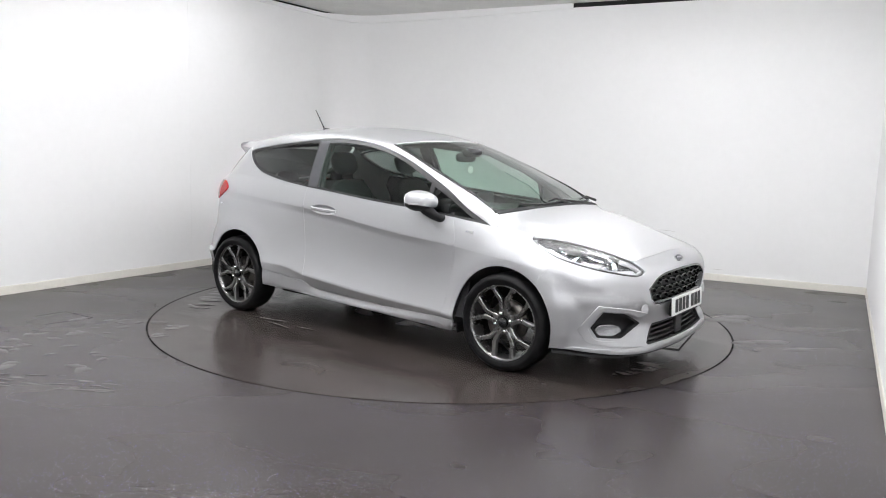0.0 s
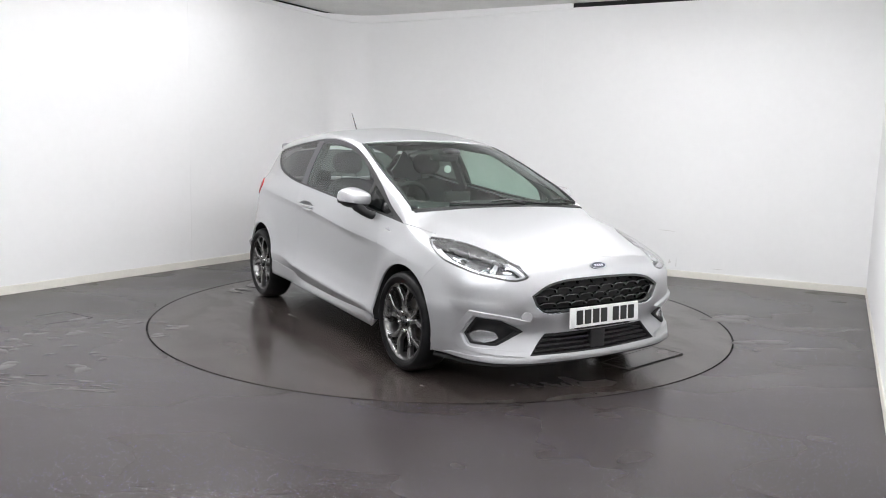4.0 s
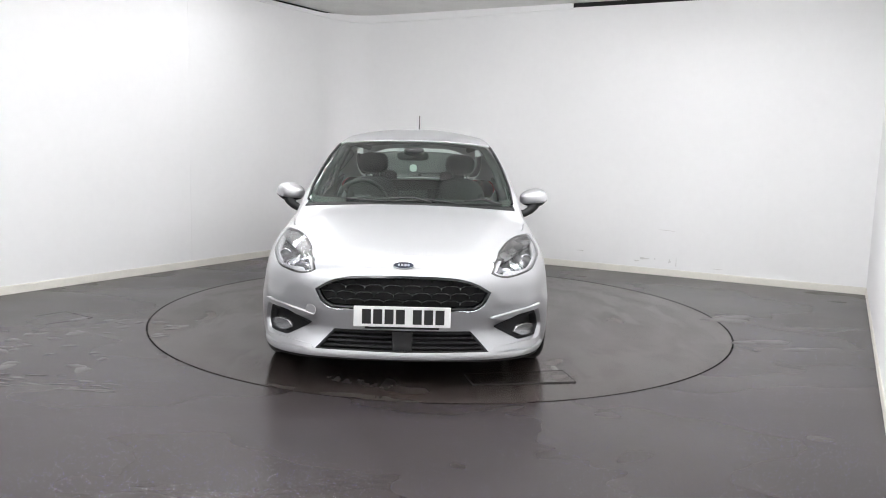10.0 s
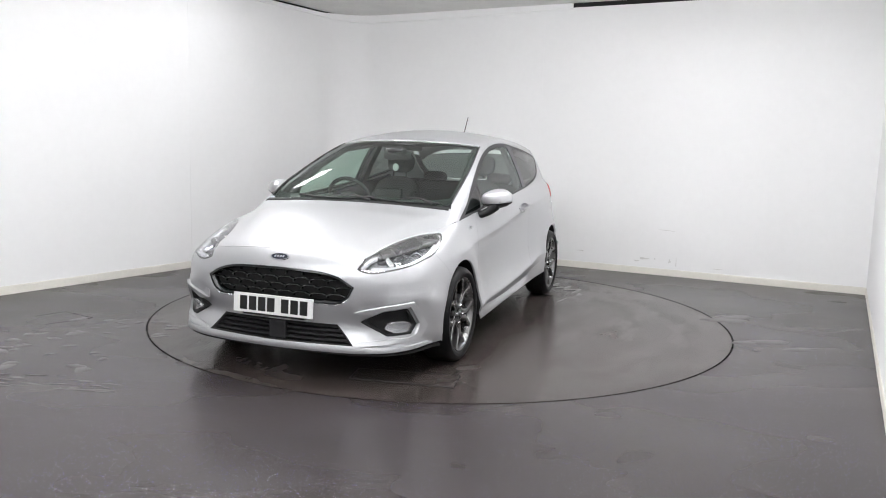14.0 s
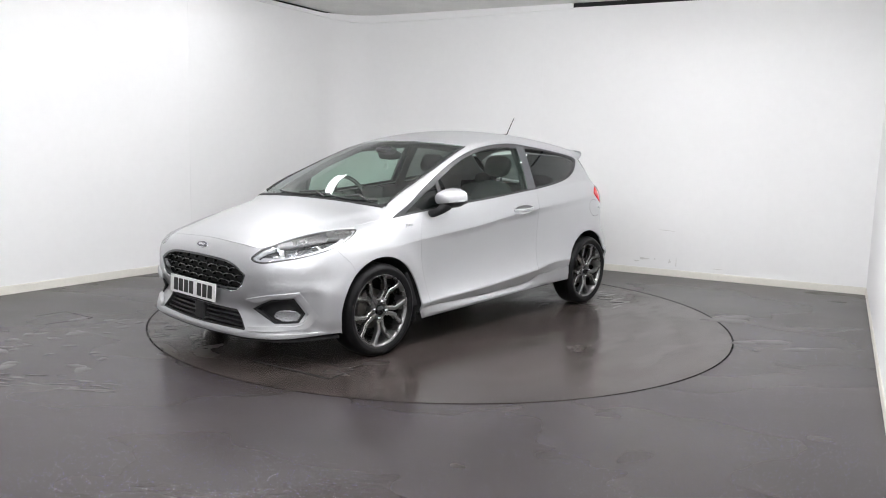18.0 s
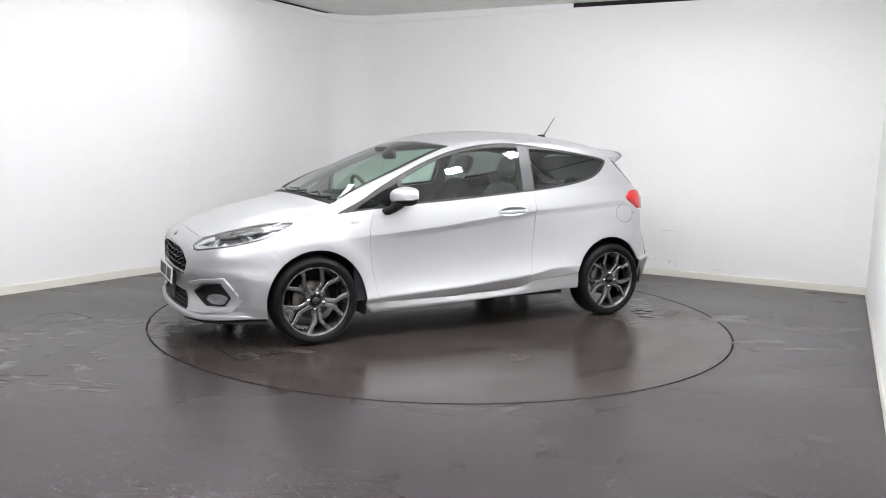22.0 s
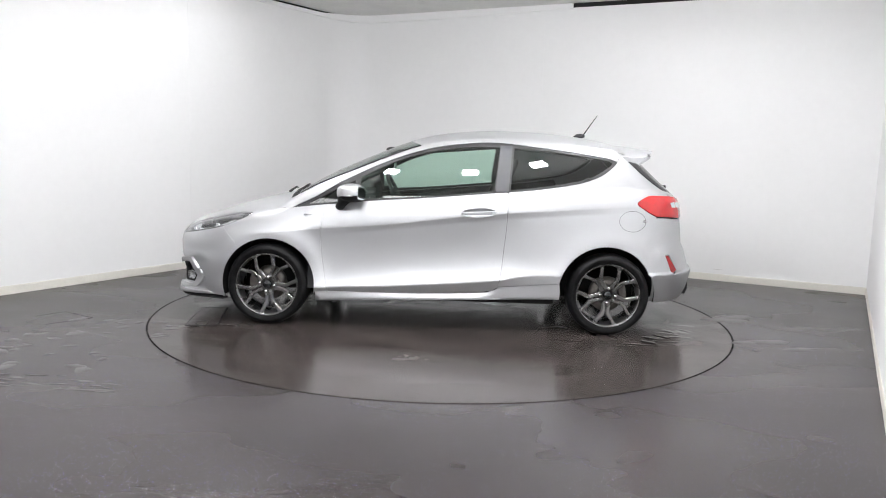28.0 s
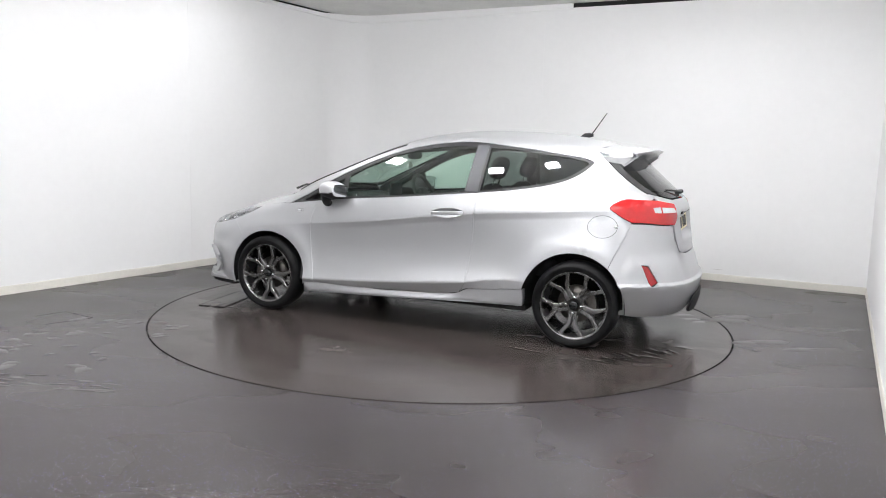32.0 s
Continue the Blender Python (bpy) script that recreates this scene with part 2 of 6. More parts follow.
def rounded(a, b, c, r, n=10):
    """The corner a-b-c as an arc."""
    u, v = (a - b).normalized(), (c - b).normalized()
    half = u.angle(v) / 2
    reach = r / math.tan(half)
    mid = b + (u + v).normalized() * (r / math.sin(half))
    p, q = b + u * reach - mid, b + v * reach - mid
    turn = p.angle_signed(q)
    out_pts = []
    for i in range(n + 1):
        k = -turn * i / n
        out_pts.append(mid + Vector((p.x * math.cos(k) - p.y * math.sin(k), p.x * math.sin(k) + p.y * math.cos(k))))
    return out_pts


ARC = rounded(LEFT_END, CORNER, RIGHT, 0.55, 30)
LEFT_RUN = [LEFT_END, ARC[0]]
RIGHT_RUN = [RIGHT, RIGHT_END]
T = 0.12
wall("wall_left", LEFT_RUN + ARC[1:16], 0, WALL_H, T, WALL, label="white painted studio wall with cream skirting")
wall("wall_back", ARC[15:] + [RIGHT], 0, WALL_H, T, WALL, label="white painted studio wall behind the turntable")
wall("wall_right", RIGHT_RUN, 0, WALL_H, T, WALL, label="white painted side wall close to the camera")
wall("wall_front", [RIGHT_END, LEFT_END], 0, WALL_H, T, WALL, label="plain white wall closing the studio")
for nm, run in (("baseboard_left", LEFT_RUN + ARC[1:16]), ("baseboard_back", ARC[15:] + [RIGHT]), ("baseboard_right", RIGHT_RUN)):
    n = len(run)
    inner = []
    IN = 0.006 if nm == "baseboard_right" else 0.016
    for i, p in enumerate(run):
        dd = (run[min(i + 1, n - 1)] - run[max(i - 1, 0)]).normalized()
        inner.append(p - Vector((-dd.y, dd.x)) * IN)
    wall(nm, inner, 0, 0.065, IN - 0.002, SKIRT, label="cream painted skirting board at the wall's foot")
    cap = [p + (q - p) * 0.35 for p, q in zip(inner, run)]
    wall("trim", cap, 0.065, 0.072, IN * 0.6, SKIRT, label="thin rounded top of the skirting board")

# ceiling and the dark joint above the walls
ALL = LEFT_RUN + ARC[1:] + [RIGHT, RIGHT_END]
bm = bmesh.new()
prism(bm, [(p.x, p.y) for p in [*ALL]][::-1], CEIL_H, CEIL_H + 0.1)
tagged(part("ceiling", bm, CEIL), "pale grey textured ceiling boards", "ceiling", kind="structure")


def lifted(run, k):
    n = len(run)
    res = []
    for i, p in enumerate(run):
        dd = (run[min(i + 1, n - 1)] - run[max(i - 1, 0)]).normalized()
        res.append(p - Vector((-dd.y, dd.x)) * k)
    return res


wall("trim_joint", lifted(ALL, -0.03), WALL_H, CEIL_H, 0.05, GAP, label="dark joint between wall and ceiling")
# a white edge strip that follows the wall's top as far as its cut end; over the side wall it sags away from the ceiling
EDGE_RUN = [LEFT_END, ARC[0] + LEFT_DIR * 2.2] + [ARC[0] + LEFT_DIR * q for q in (1.6, 1.0, 0.6, 0.3, 0.1)] + ARC[:] + [RIGHT - BACK_DIR * q for q in (5.0, 4.2, 3.125)]
SAG = [0.022] * 6 + [0.022 * (1 - i / 9) for i in range(10)] + [0.0] * 40
bm = bmesh.new()
cols = []
LOW_EDGE = [0.020] * 8 + [0.020 + 0.0015 * i for i in range(18)] + [0.046] * 40
LOW_EDGE[len(EDGE_RUN) - 2:] = [0.036, 0.010]
for p, q, sag, dip in zip(lifted(EDGE_RUN, 0.024), lifted(EDGE_RUN, -0.004), SAG, LOW_EDGE):
    cols.append([bm.verts.new((v.x, v.y, z)) for v, z in ((p, WALL_H - dip), (p, CEIL_H - 0.003 - sag), (q, CEIL_H - 0.003 - sag), (q, WALL_H - dip))])
for c0, c1 in zip(cols, cols[1:]):
    for j in range(4):
        bm.faces.new((c0[j], c1[j], c1[(j + 1) % 4], c0[(j + 1) % 4]))
bm.faces.new(cols[0][::-1])
bm.faces.new(cols[-1])
bmesh.ops.recalc_face_normals(bm, faces=bm.faces)
tagged(part("trim_edge", bm, WALL), "white edge strip along the top of the wall, cut off at one end", "trim", kind="structure")

# floor with a round opening for the turntable
DISC_R, GAP_W = 2.226, 0.011
bm = bmesh.new()
corners = [(LEFT_END.x - 1, LEFT_END.y - 1), (RIGHT_END.x + 1.5, RIGHT_END.y - 1), (6.2, 11.5), (-8.5, 11.5)]
N = 180
inner = [bm.verts.new((PIVOT.x + (DISC_R + GAP_W) * math.cos(2 * math.pi * i / N), PIVOT.y + (DISC_R + GAP_W) * math.sin(2 * math.pi * i / N), 0)) for i in range(N)]
low = [bm.verts.new((v.co.x, v.co.y, -0.05)) for v in inner]
outer = []
for i in range(N):
    q = 2 * math.pi * i / N
    outer.append(bm.verts.new((PIVOT.x + 11 * math.cos(q), PIVOT.y + 11 * math.sin(q), 0)))
for i in range(N):
    j = (i + 1) % N
    bm.faces.new((inner[i], outer[i], outer[j], inner[j]))
    bm.faces.new((low[i], inner[i], inner[j], low[j]))
bm.faces.new(low)
tagged(part("floor", bm, [FLOOR]), "dark grey speckled safety vinyl floor, damp in places", "floor", kind="structure")

# dark sleeve added to line the round opening; the gap's shade is its colour
bm = bmesh.new()
for q in (DISC_R + GAP_W - 0.0006,):
    hi = [bm.verts.new((PIVOT.x + q * math.cos(2 * math.pi * i / N), PIVOT.y + q * math.sin(2 * math.pi * i / N), 0.0007)) for i in range(N)]
    lw = [bm.verts.new((v.co.x, v.co.y, -0.048)) for v in hi]
    rim = [bm.verts.new((PIVOT.x + (q + 0.0012) * math.cos(2 * math.pi * i / N), PIVOT.y + (q + 0.0012) * math.sin(2 * math.pi * i / N), 0.0007)) for i in range(N)]
    for i in range(N):
        j = (i + 1) % N
        bm.faces.new((lw[i], hi[i], hi[j], lw[j]))
        bm.faces.new((hi[i], rim[i], rim[j], hi[j]))
tagged(part("trim_ring", bm, GAP), "black lining added to darken the gap round the turntable", "trim", kind="structure")

# lamps: square ones hung in a ring over the turntable's rim; unseen wide fill panels added under the ceiling towards
# the camera
RING_R, HANG, FILL_HANG = 1.78, 2.60, 2.64
FRONT_RING = (-157, -117, -90, -64, -39, -16)
# two unseen lamps added beside the turntable, fill for the back wall
FILL_RING = (4, 178)
FILL_PANELS = [(-4.6, 0.2), (-3.8, 1.4), (-2.1, 2.6), (0.4, 2.2), (-0.8, 2.4), (0.0, 1.3), (-2.4, 1.2), (-3.0, 0.3), (-1.2, 0.5), (-2.0, -0.6), (-0.7, -0.6)]
TURN = math.degrees(math.atan2(BACK_DIR.y, BACK_DIR.x))


def fill_panel(a, b, label):
    """A framed flat fill light added under the ceiling, a by b metres over its half sizes."""
    e = new("fill_panel")
    bm = bmesh.new()
    box(bm, (-a, -b, -0.03), (a, -b + 0.01, 0.0), 0.003)
    box(bm, (-a, b - 0.01, -0.03), (a, b, 0.0), 0.003)
    box(bm, (-a, -b + 0.01, -0.03), (-a + 0.01, b - 0.01, 0.0), 0.003)
    box(bm, (a - 0.01, -b + 0.01, -0.03), (a, b - 0.01, 0.0), 0.003)
    part("frame", bm, WALL, e, "white metal frame")
    bm = bmesh.new()
    box(bm, (-a + 0.012, -b + 0.012, -0.022), (a - 0.012, b - 0.012, -0.004))
    part("diffuser", bm, LED_FILL, e, "glowing white diffuser")
    return tagged(e, label, "ceiling light", "ceiling lights")


def hung_light(glow, hang, label):
    """A square lamp on a rod: a white lid over a glowing box diffuser. Its origin is on the ceiling."""
    e = new("hanging_light")
    # the drop and the glowing sides are chosen to brighten ceiling and wall tops
    drop = CEIL_H - 0.003 - hang
    a = 0.08
    bm = bmesh.new()
    box(bm, (-a, -a, -drop), (a, a, -drop + 0.075), 0.006)
    part("diffuser", bm, glow, e, "glowing white box diffuser")
    bm = bmesh.new()
    box(bm, (-a - 0.006, -a - 0.006, -drop + 0.077), (a + 0.006, a + 0.006, -drop + 0.105), 0.004)
    part("lid", bm, WALL, e, "white metal lid")
    bm = bmesh.new()
    tube(bm, [(0, 0, -drop + 0.10), (0, 0, 0.0)], 0.008, 10)
    part("rod", bm, CHROME, e, "thin metal rod")
    bm = bmesh.new()
    lathe(bm, [(0.0, -0.016), (0.035, -0.014), (0.04, 0.0), (0.0, 0.0)], 20, "Z")
    part("ceiling_rose", bm, WALL, e, smooth=True)
    return tagged(e, label, "ceiling light", "hanging lamps over the turntable")


for ring, glow, hang, label in ((FRONT_RING, LED, HANG, "square white LED lamp hung over the turntable's rim"), (FILL_RING, LED_DIM_FILL, FILL_HANG, "dimmer square white fill lamp added beside the turntable to lift the back wall")):
    first = hung_light(glow, hang, label)
    for i, q in enumerate(ring):
        m = pose(PIVOT.x + RING_R * math.cos(radians(q)), PIVOT.y + RING_R * math.sin(radians(q)), CEIL_H - 0.003, 0, 0, q)
        if i == 0:
            first.matrix_basis = m
        else:
            copy_thing(first, m)
# unseen fill added by the side wall to lift the dim room corner
corner_fill = fill_panel(0.42, 0.13, "narrow white fill panel added unseen by the side wall to brighten the corner")
corner_fill.matrix_basis = pose(-2.05, 7.6, CEIL_H - 0.003, 0, 0, math.degrees(math.atan2(LEFT_DIR.y, LEFT_DIR.x)))
first = fill_panel(0.6, 0.3, "wide white fill panel added unseen under the ceiling")
for i, (x, y) in enumerate(FILL_PANELS):
    m = pose(x, y, CEIL_H - 0.003, 0, 0, TURN)
    if i == 0:
        first.matrix_basis = m
    else:
        copy_thing(first, m)

# turntable
turntable = tagged(new("turntable"), "round dark vinyl car turntable flush with the floor, wet and streaked", "turntable")
bm = bmesh.new()
ring = [(DISC_R * math.cos(2 * math.pi * i / 180), DISC_R * math.sin(2 * math.pi * i / 180)) for i in range(180)]
prism(bm, ring, -0.045, 0.0)
part("disc", bm, DISC, turntable, "dark vinyl disc with drying water streaks")



# water that dried on the floor: thin irregular films
def film(bm, x, y, rx, ry, turn, seed, h=0.001):
    rnd = random.Random(seed)
    n = 26
    c, s = math.cos(turn), math.sin(turn)
    k = [rnd.uniform(0.5, 1.15) for _ in range(n)]
    k = [(k[i - 1] + k[i] * 2 + k[(i + 1) % n]) / 4 for i in range(n)]
    top = []
    for i in range(n):
        q = 2 * math.pi * i / n
        a, b = rx * k[i] * math.cos(q), ry * k[i] * math.sin(q)
        top.append(bm.verts.new((x + a * c - b * s, y + a * s + b * c, h + 0.00005 * (seed % 61))))
    bm.faces.new(top)
    low = [bm.verts.new((v.co.x + (v.co.x - x) * 0.3, v.co.y + (v.co.y - y) * 0.3, 0.0)) for v in top]
    for i in range(n):
        bm.faces.new((low[i], low[(i + 1) % n], top[(i + 1) % n], top[i]))


bm = bmesh.new()
_rnd = random.Random(4)
for i in range(46):
    u, v = _rnd.random(), _rnd.random()
    film(bm, -3.0 + 0.95 * u + 0.30 * v, 4.15 + 1.45 * v, _rnd.uniform(0.025, 0.07), _rnd.uniform(0.012, 0.04), _rnd.uniform(0, 3), i)
for i in range(34):
    u = _rnd.random()
    film(bm, -2.75 + 1.0 * u, 4.08 - 0.14 * u + _rnd.gauss(0, 0.07), _rnd.uniform(0.02, 0.08), _rnd.uniform(0.005, 0.014), _rnd.uniform(-0.3, 0.0), 60 + i)
for i, (x, y, a, b) in enumerate(((2.30, 6.05, 0.16, 0.10), (2.42, 6.15, 0.15, 0.08), (2.18, 5.30, 0.09, 0.06), (2.35, 5.33, 0.14, 0.08), (2.50, 5.15, 0.12, 0.05))):
    film(bm, x, y, a, b, 0.2, 100 + i)
bmesh.ops.recalc_face_normals(bm, faces=bm.faces)
tagged(part("water_marks", bm, RESIDUE, smooth=True), "pale dried water marks on the vinyl floor", "water marks", kind="stuff")

# board joints in the walls
for px_, run, dist in (("left", (ARC[0], LEFT_DIR), 2.05), ("back", (RIGHT, -BACK_DIR), 3.45)):
    p = run[0] + run[1] * dist
    bm = bmesh.new()
    d = run[1]
    nrm = Vector((-d.y, d.x))
    if nrm.dot(Vector((0, 5)) - p) < 0:
        nrm = -nrm
    m = Matrix(((d.x, nrm.x, 0, p.x), (d.y, nrm.y, 0, p.y), (0, 0, 1, 0), (0, 0, 0, 1)))
    box(bm, (-0.0025, -0.002, 0.08), (0.0025, 0.0012, WALL_H - 0.02), 0.0, m)
    bmesh.ops.recalc_face_normals(bm, faces=bm.faces)
    tagged(part("trim_board_joint", bm, WALL), "faint upright joint between wall boards", "trim", kind="structure")

# faint scuffs low on the back wall: (distance from the right corner, height, half length, half height)
along = -BACK_DIR
face = Vector((-along.y, along.x))
if face.dot(Vector((0, 5)) - RIGHT) < 0:
    face = -face
bm = bmesh.new()
for i, (a, z, h, v) in enumerate(((1.97, 0.50, 0.06, 0.004), (1.88, 0.49, 0.02, 0.003), (2.06, 0.175, 0.008, 0.008), (1.83, 0.15, 0.004, 0.05), (1.90, 0.16, 0.012, 0.02),
                                  (2.18, 0.17, 0.05, 0.012), (2.26, 0.14, 0.03, 0.008), (1.40, 0.12, 0.05, 0.004), (2.9, 0.2, 0.04, 0.005))):
    ring = []
    for j in range(14):
        q = 2 * math.pi * j / 14
        k = 1 + 0.3 * math.sin(3 * q + i)
        p = RIGHT + along * (a + h * k * math.cos(q)) + face * (0.0012 + 0.0001 * i)
        ring.append(bm.verts.new((p.x, p.y, z + v * k * math.sin(q))))
    bm.faces.new(ring)
bmesh.ops.recalc_face_normals(bm, faces=bm.faces)
tagged(part("wall_scuffs", bm, SCUFF), "faint grey scuff marks low on the white wall", "scuff marks", kind="stuff")
# ---------------------------------------------------------------- the car's outer skin
# Car space: x forward, y to the car's left, z up, origin on the ground between the axles.
WB = 1.2465
HUB_Z = 0.297


def curve(keys):
    """A smooth function through a few (x, value) keys (monotone cubic)."""
    k = np.array(sorted(keys), float)
    x, y = k[:, 0], k[:, 1]
    h = np.diff(x)
    s = np.diff(y) / h
    m = np.zeros_like(y)
    m[0], m[-1] = s[0], s[-1]
    for i in range(1, len(x) - 1):
        if s[i - 1] * s[i] > 0:
            w1, w2 = 2 * h[i] + h[i - 1], h[i] + 2 * h[i - 1]
            m[i] = (w1 + w2) / (w1 / s[i - 1] + w2 / s[i])

    def f(q):
        q = np.clip(np.asarray(q, float), x[0], x[-1])
        i = np.clip(np.searchsorted(x, q) - 1, 0, len(x) - 2)
        t = (q - x[i]) / h[i]
        return ((1 + 2 * t) * (1 - t) ** 2 * y[i] + t * (1 - t) ** 2 * h[i] * m[i]
                + t * t * (3 - 2 * t) * y[i + 1] + t * t * (t - 1) * h[i] * m[i + 1])
    return f


def smax(a, b, k):
    h = np.maximum(k - np.abs(a - b), 0) / k
    return np.maximum(a, b) + h * h * k / 4


def bell(q):
    return np.exp(-q * q)


# centre line seen from the side: bonnet, windscreen, roof
TOP = curve([(2.10, 0.60), (2.02, 0.685), (1.92, 0.738), (1.725, 0.808), (1.533, 0.868), (1.342, 0.917), (1.16, 0.955), (1.10, 0.985), (0.868, 1.118),
             (0.634, 1.226), (0.401, 1.325), (0.216, 1.391), (0.031, 1.434), (-0.2, 1.463), (-0.42, 1.474), (-0.753, 1.467),
             (-0.983, 1.448), (-1.214, 1.417), (-1.40, 1.375), (-1.56, 1.35), (-1.75, 1.33), (-2.1, 1.30)])
CROWN = curve([(2.1, 0.16), (1.6, 0.14), (1.1, 0.13), (0.7, 0.17), (0.2, 0.20), (-0.3, 0.25), (-1.0, 0.23), (-1.8, 0.12)])
# widths along the car
LOW = curve([(2.1, 0.76), (1.85, 0.815), (1.6, 0.856), (1.25, 0.866), (0.85, 0.856), (0.2, 0.866), (-0.6, 0.868), (-1.0, 0.868),
             (-1.25, 0.868), (-1.5, 0.842), (-1.7, 0.79), (-2.05, 0.68)])
MID = curve([(2.1, 0.74), (1.8, 0.80), (1.5, 0.848), (1.25, 0.850), (0.85, 0.814), (0.3, 0.805), (-0.42, 0.810), (-0.75, 0.836), (-1.0, 0.848),
             (-1.25, 0.846), (-1.5, 0.82), (-1.7, 0.765), (-2.05, 0.65)])
SHO = curve([(2.1, 0.71), (1.8, 0.77), (1.5, 0.82), (1.2, 0.826), (0.85, 0.815), (0.3, 0.818), (-0.3, 0.822), (-0.8, 0.82),
             (-1.1, 0.808), (-1.4, 0.775), (-1.6, 0.73), (-2.05, 0.60)])
BEL = curve([(2.1, 0.64), (1.5, 0.745), (1.1, 0.748), (0.8, 0.766), (0.3, 0.778), (-0.3, 0.78), (-0.8, 0.768), (-1.2, 0.735),
             (-1.5, 0.685), (-2.05, 0.56)])
# heights along the car
Z_LOW = curve([(2.1, 0.24), (0.8, 0.295), (-0.445, 0.388), (-0.69, 0.43), (-1.0, 0.44), (-2.1, 0.46)])
Z_SHO = curve([(2.1, 0.60), (1.2, 0.69), (0.845, 0.724), (0.308, 0.774), (-0.1, 0.829), (-0.51, 0.874), (-0.92, 0.907), (-1.45, 0.945), (-2.1, 0.97)])
Z_BEL = curve([(2.1, 0.80), (1.07, 0.875), (0.5, 0.925), (-0.3, 0.995), (-1.0, 1.05), (-1.5, 1.07), (-2.1, 1.08)])
SHARP = curve([(2.1, 0.0), (0.92, 0.0), (0.45, 1.0), (-1.35, 1.0), (-1.5, 0.4), (-2.1, 0.3)])   # how marked the shoulder line is
LOWSHARP = curve([(2.1, 0.0), (1.05, 0.0), (0.90, 0.85), (0.80, 1.0), (-0.30, 1.0), (-0.50, 0.45), (-0.72, 0.0), (-2.1, 0.0)])
# nose and tail on the centre line, by height
NOSE = curve([(0.10, 1.98), (0.165, 2.035), (0.20, 2.055), (0.26, 2.035), (0.34, 2.02), (0.42, 2.035), (0.52, 2.045), (0.62, 2.045), (0.68, 2.04),
              (0.73, 2.03), (0.85, 1.98), (1.6, 1.9)])
TAIL = curve([(0.10, -1.86), (0.2, -1.945), (0.32, -1.98), (0.45, -1.975), (0.52, -1.955), (0.60, -1.915), (0.79, -1.885), (0.93, -1.865), (1.0, -1.835),
              (1.03, -1.80), (1.25, -1.555), (1.30, -1.505), (1.6, -1.16)])


def side_w(x, z):
    zl, zs, zb = Z_LOW(x), Z_SHO(x), Z_BEL(x)
    yl, ym, ys, yb = LOW(x), MID(x), SHO(x), BEL(x)
    ls, sh = LOWSHARP(x), SHARP(x)
    # below the lower crease the door turns in
    under = yl - (zl - z) * (0.12 - 0.08 * np.clip((-0.4 - x) / 0.3, 0, 1) + 0.26 * ls) - 0.4 * np.maximum(0.2 - z, 0) ** 1
    # from the crease up: a bright lip, then a nearly upright flank
    t = np.clip((z - zl) / np.maximum(zs - zl, 0.05), 0, 1)
    flank = ym + (yl - ym) * np.exp(-t * 4.2) + (ys - ym) * t ** 2.2 - 0.006 * np.sin(np.pi * t)
    # undercut just below the shoulder line
    dz = np.maximum(zs - z, 0)
    k = np.clip(dz / 0.045, 0, 1)
    und = 0.0046 * sh * (k + 0.35 * k * (1 - k)) * np.exp(-np.maximum(dz - 0.045, 0) / 0.14)
    flank = flank - und
    # above the shoulder
    u = np.clip((z - zs) / np.maximum(zb - zs, 0.05), 0, 1)
    top = ys + (yb - ys) * (0.55 * u + 0.45 * u * u)
    glass_slope = 0.33 + 0.17 * np.clip((z - zb) / 0.4, 0, 1)
    green = yb - (z - zb) * glass_slope - 0.0
    y = np.where(z < zl, under, np.where(z < zs, flank, np.where(z < zb, top, green)))
    # flares round the wheel openings
    for xw, amp in ((WB, 0.018), (-WB, 0.014)):
        r = np.hypot(x - xw, z - (HUB_Z + 0.005))
        y = y + amp * np.where(r < 0.37, 1.0, bell((r - 0.37) / 0.085)) * (z < 0.95)
    # the bumper corners tuck in towards the ground
    y = y - 0.05 * np.clip((x - 1.45) / 0.2, 0, 1) * np.clip((0.46 - z) / 0.22, 0, 1) ** 1.3
    return y


def top_z(x, y):
    a = np.abs(y)
    z = TOP(x) - CROWN(x) * a ** 2.2
    # raised bonnet middle between two soft folds
    b = np.clip((x - 1.10) / 0.12, 0, 1) * np.clip((2.0 - x) / 0.5, 0, 1)
    fold = 0.37 + 0.34 * (1.95 - x)
    z = z - b * 0.016 * (1 / (1 + np.exp(-(a - fold) / 0.016))) - b * 0.035 * np.maximum(a - fold, 0)
    return z


def skin(x, y, z):
    """Below zero inside the body, above outside; about metres."""
    a = np.abs(y)
    s = (a - side_w(x, z)) * 0.97
    e = 0.01
    slope = (TOP(x + e) - TOP(x - e)) / (2 * e)
    t = (z - top_z(x, y)) / np.sqrt(1 + slope * slope)
    plan = np.where(a < 0.45, 0.17 * a ** 2, 0.17 * a ** 2 + 0.9 * np.maximum(a - 0.45, 0) ** 2)
    f = (x - NOSE(z) + plan) * 0.93
    tail_slope = (TAIL(z + e) - TAIL(z - e)) / (2 * e)
    r = (TAIL(z) + 0.26 * a ** 2 + 1.2 * np.maximum(a - 0.42, 0) ** 2 - x) / np.sqrt(1 + tail_slope * tail_slope)
    k_top = 0.05 + 0.09 * np.clip((x - 1.45) / 0.35, 0, 1)
    g = smax(s, t, k_top)
    g = smax(g, f, 0.10)
    return smax(g, r, 0.07)


def normal_at(p):
    e = 0.003
    x, y, z = p[:, 0], p[:, 1], p[:, 2]
    g = np.stack([skin(x + e, y, z) - skin(x - e, y, z), skin(x, y + e, z) - skin(x, y - e, z), skin(x, y, z + e) - skin(x, y, z - e)], 1)
    return g / np.maximum(np.linalg.norm(g, axis=1), 1e-9)[:, None]


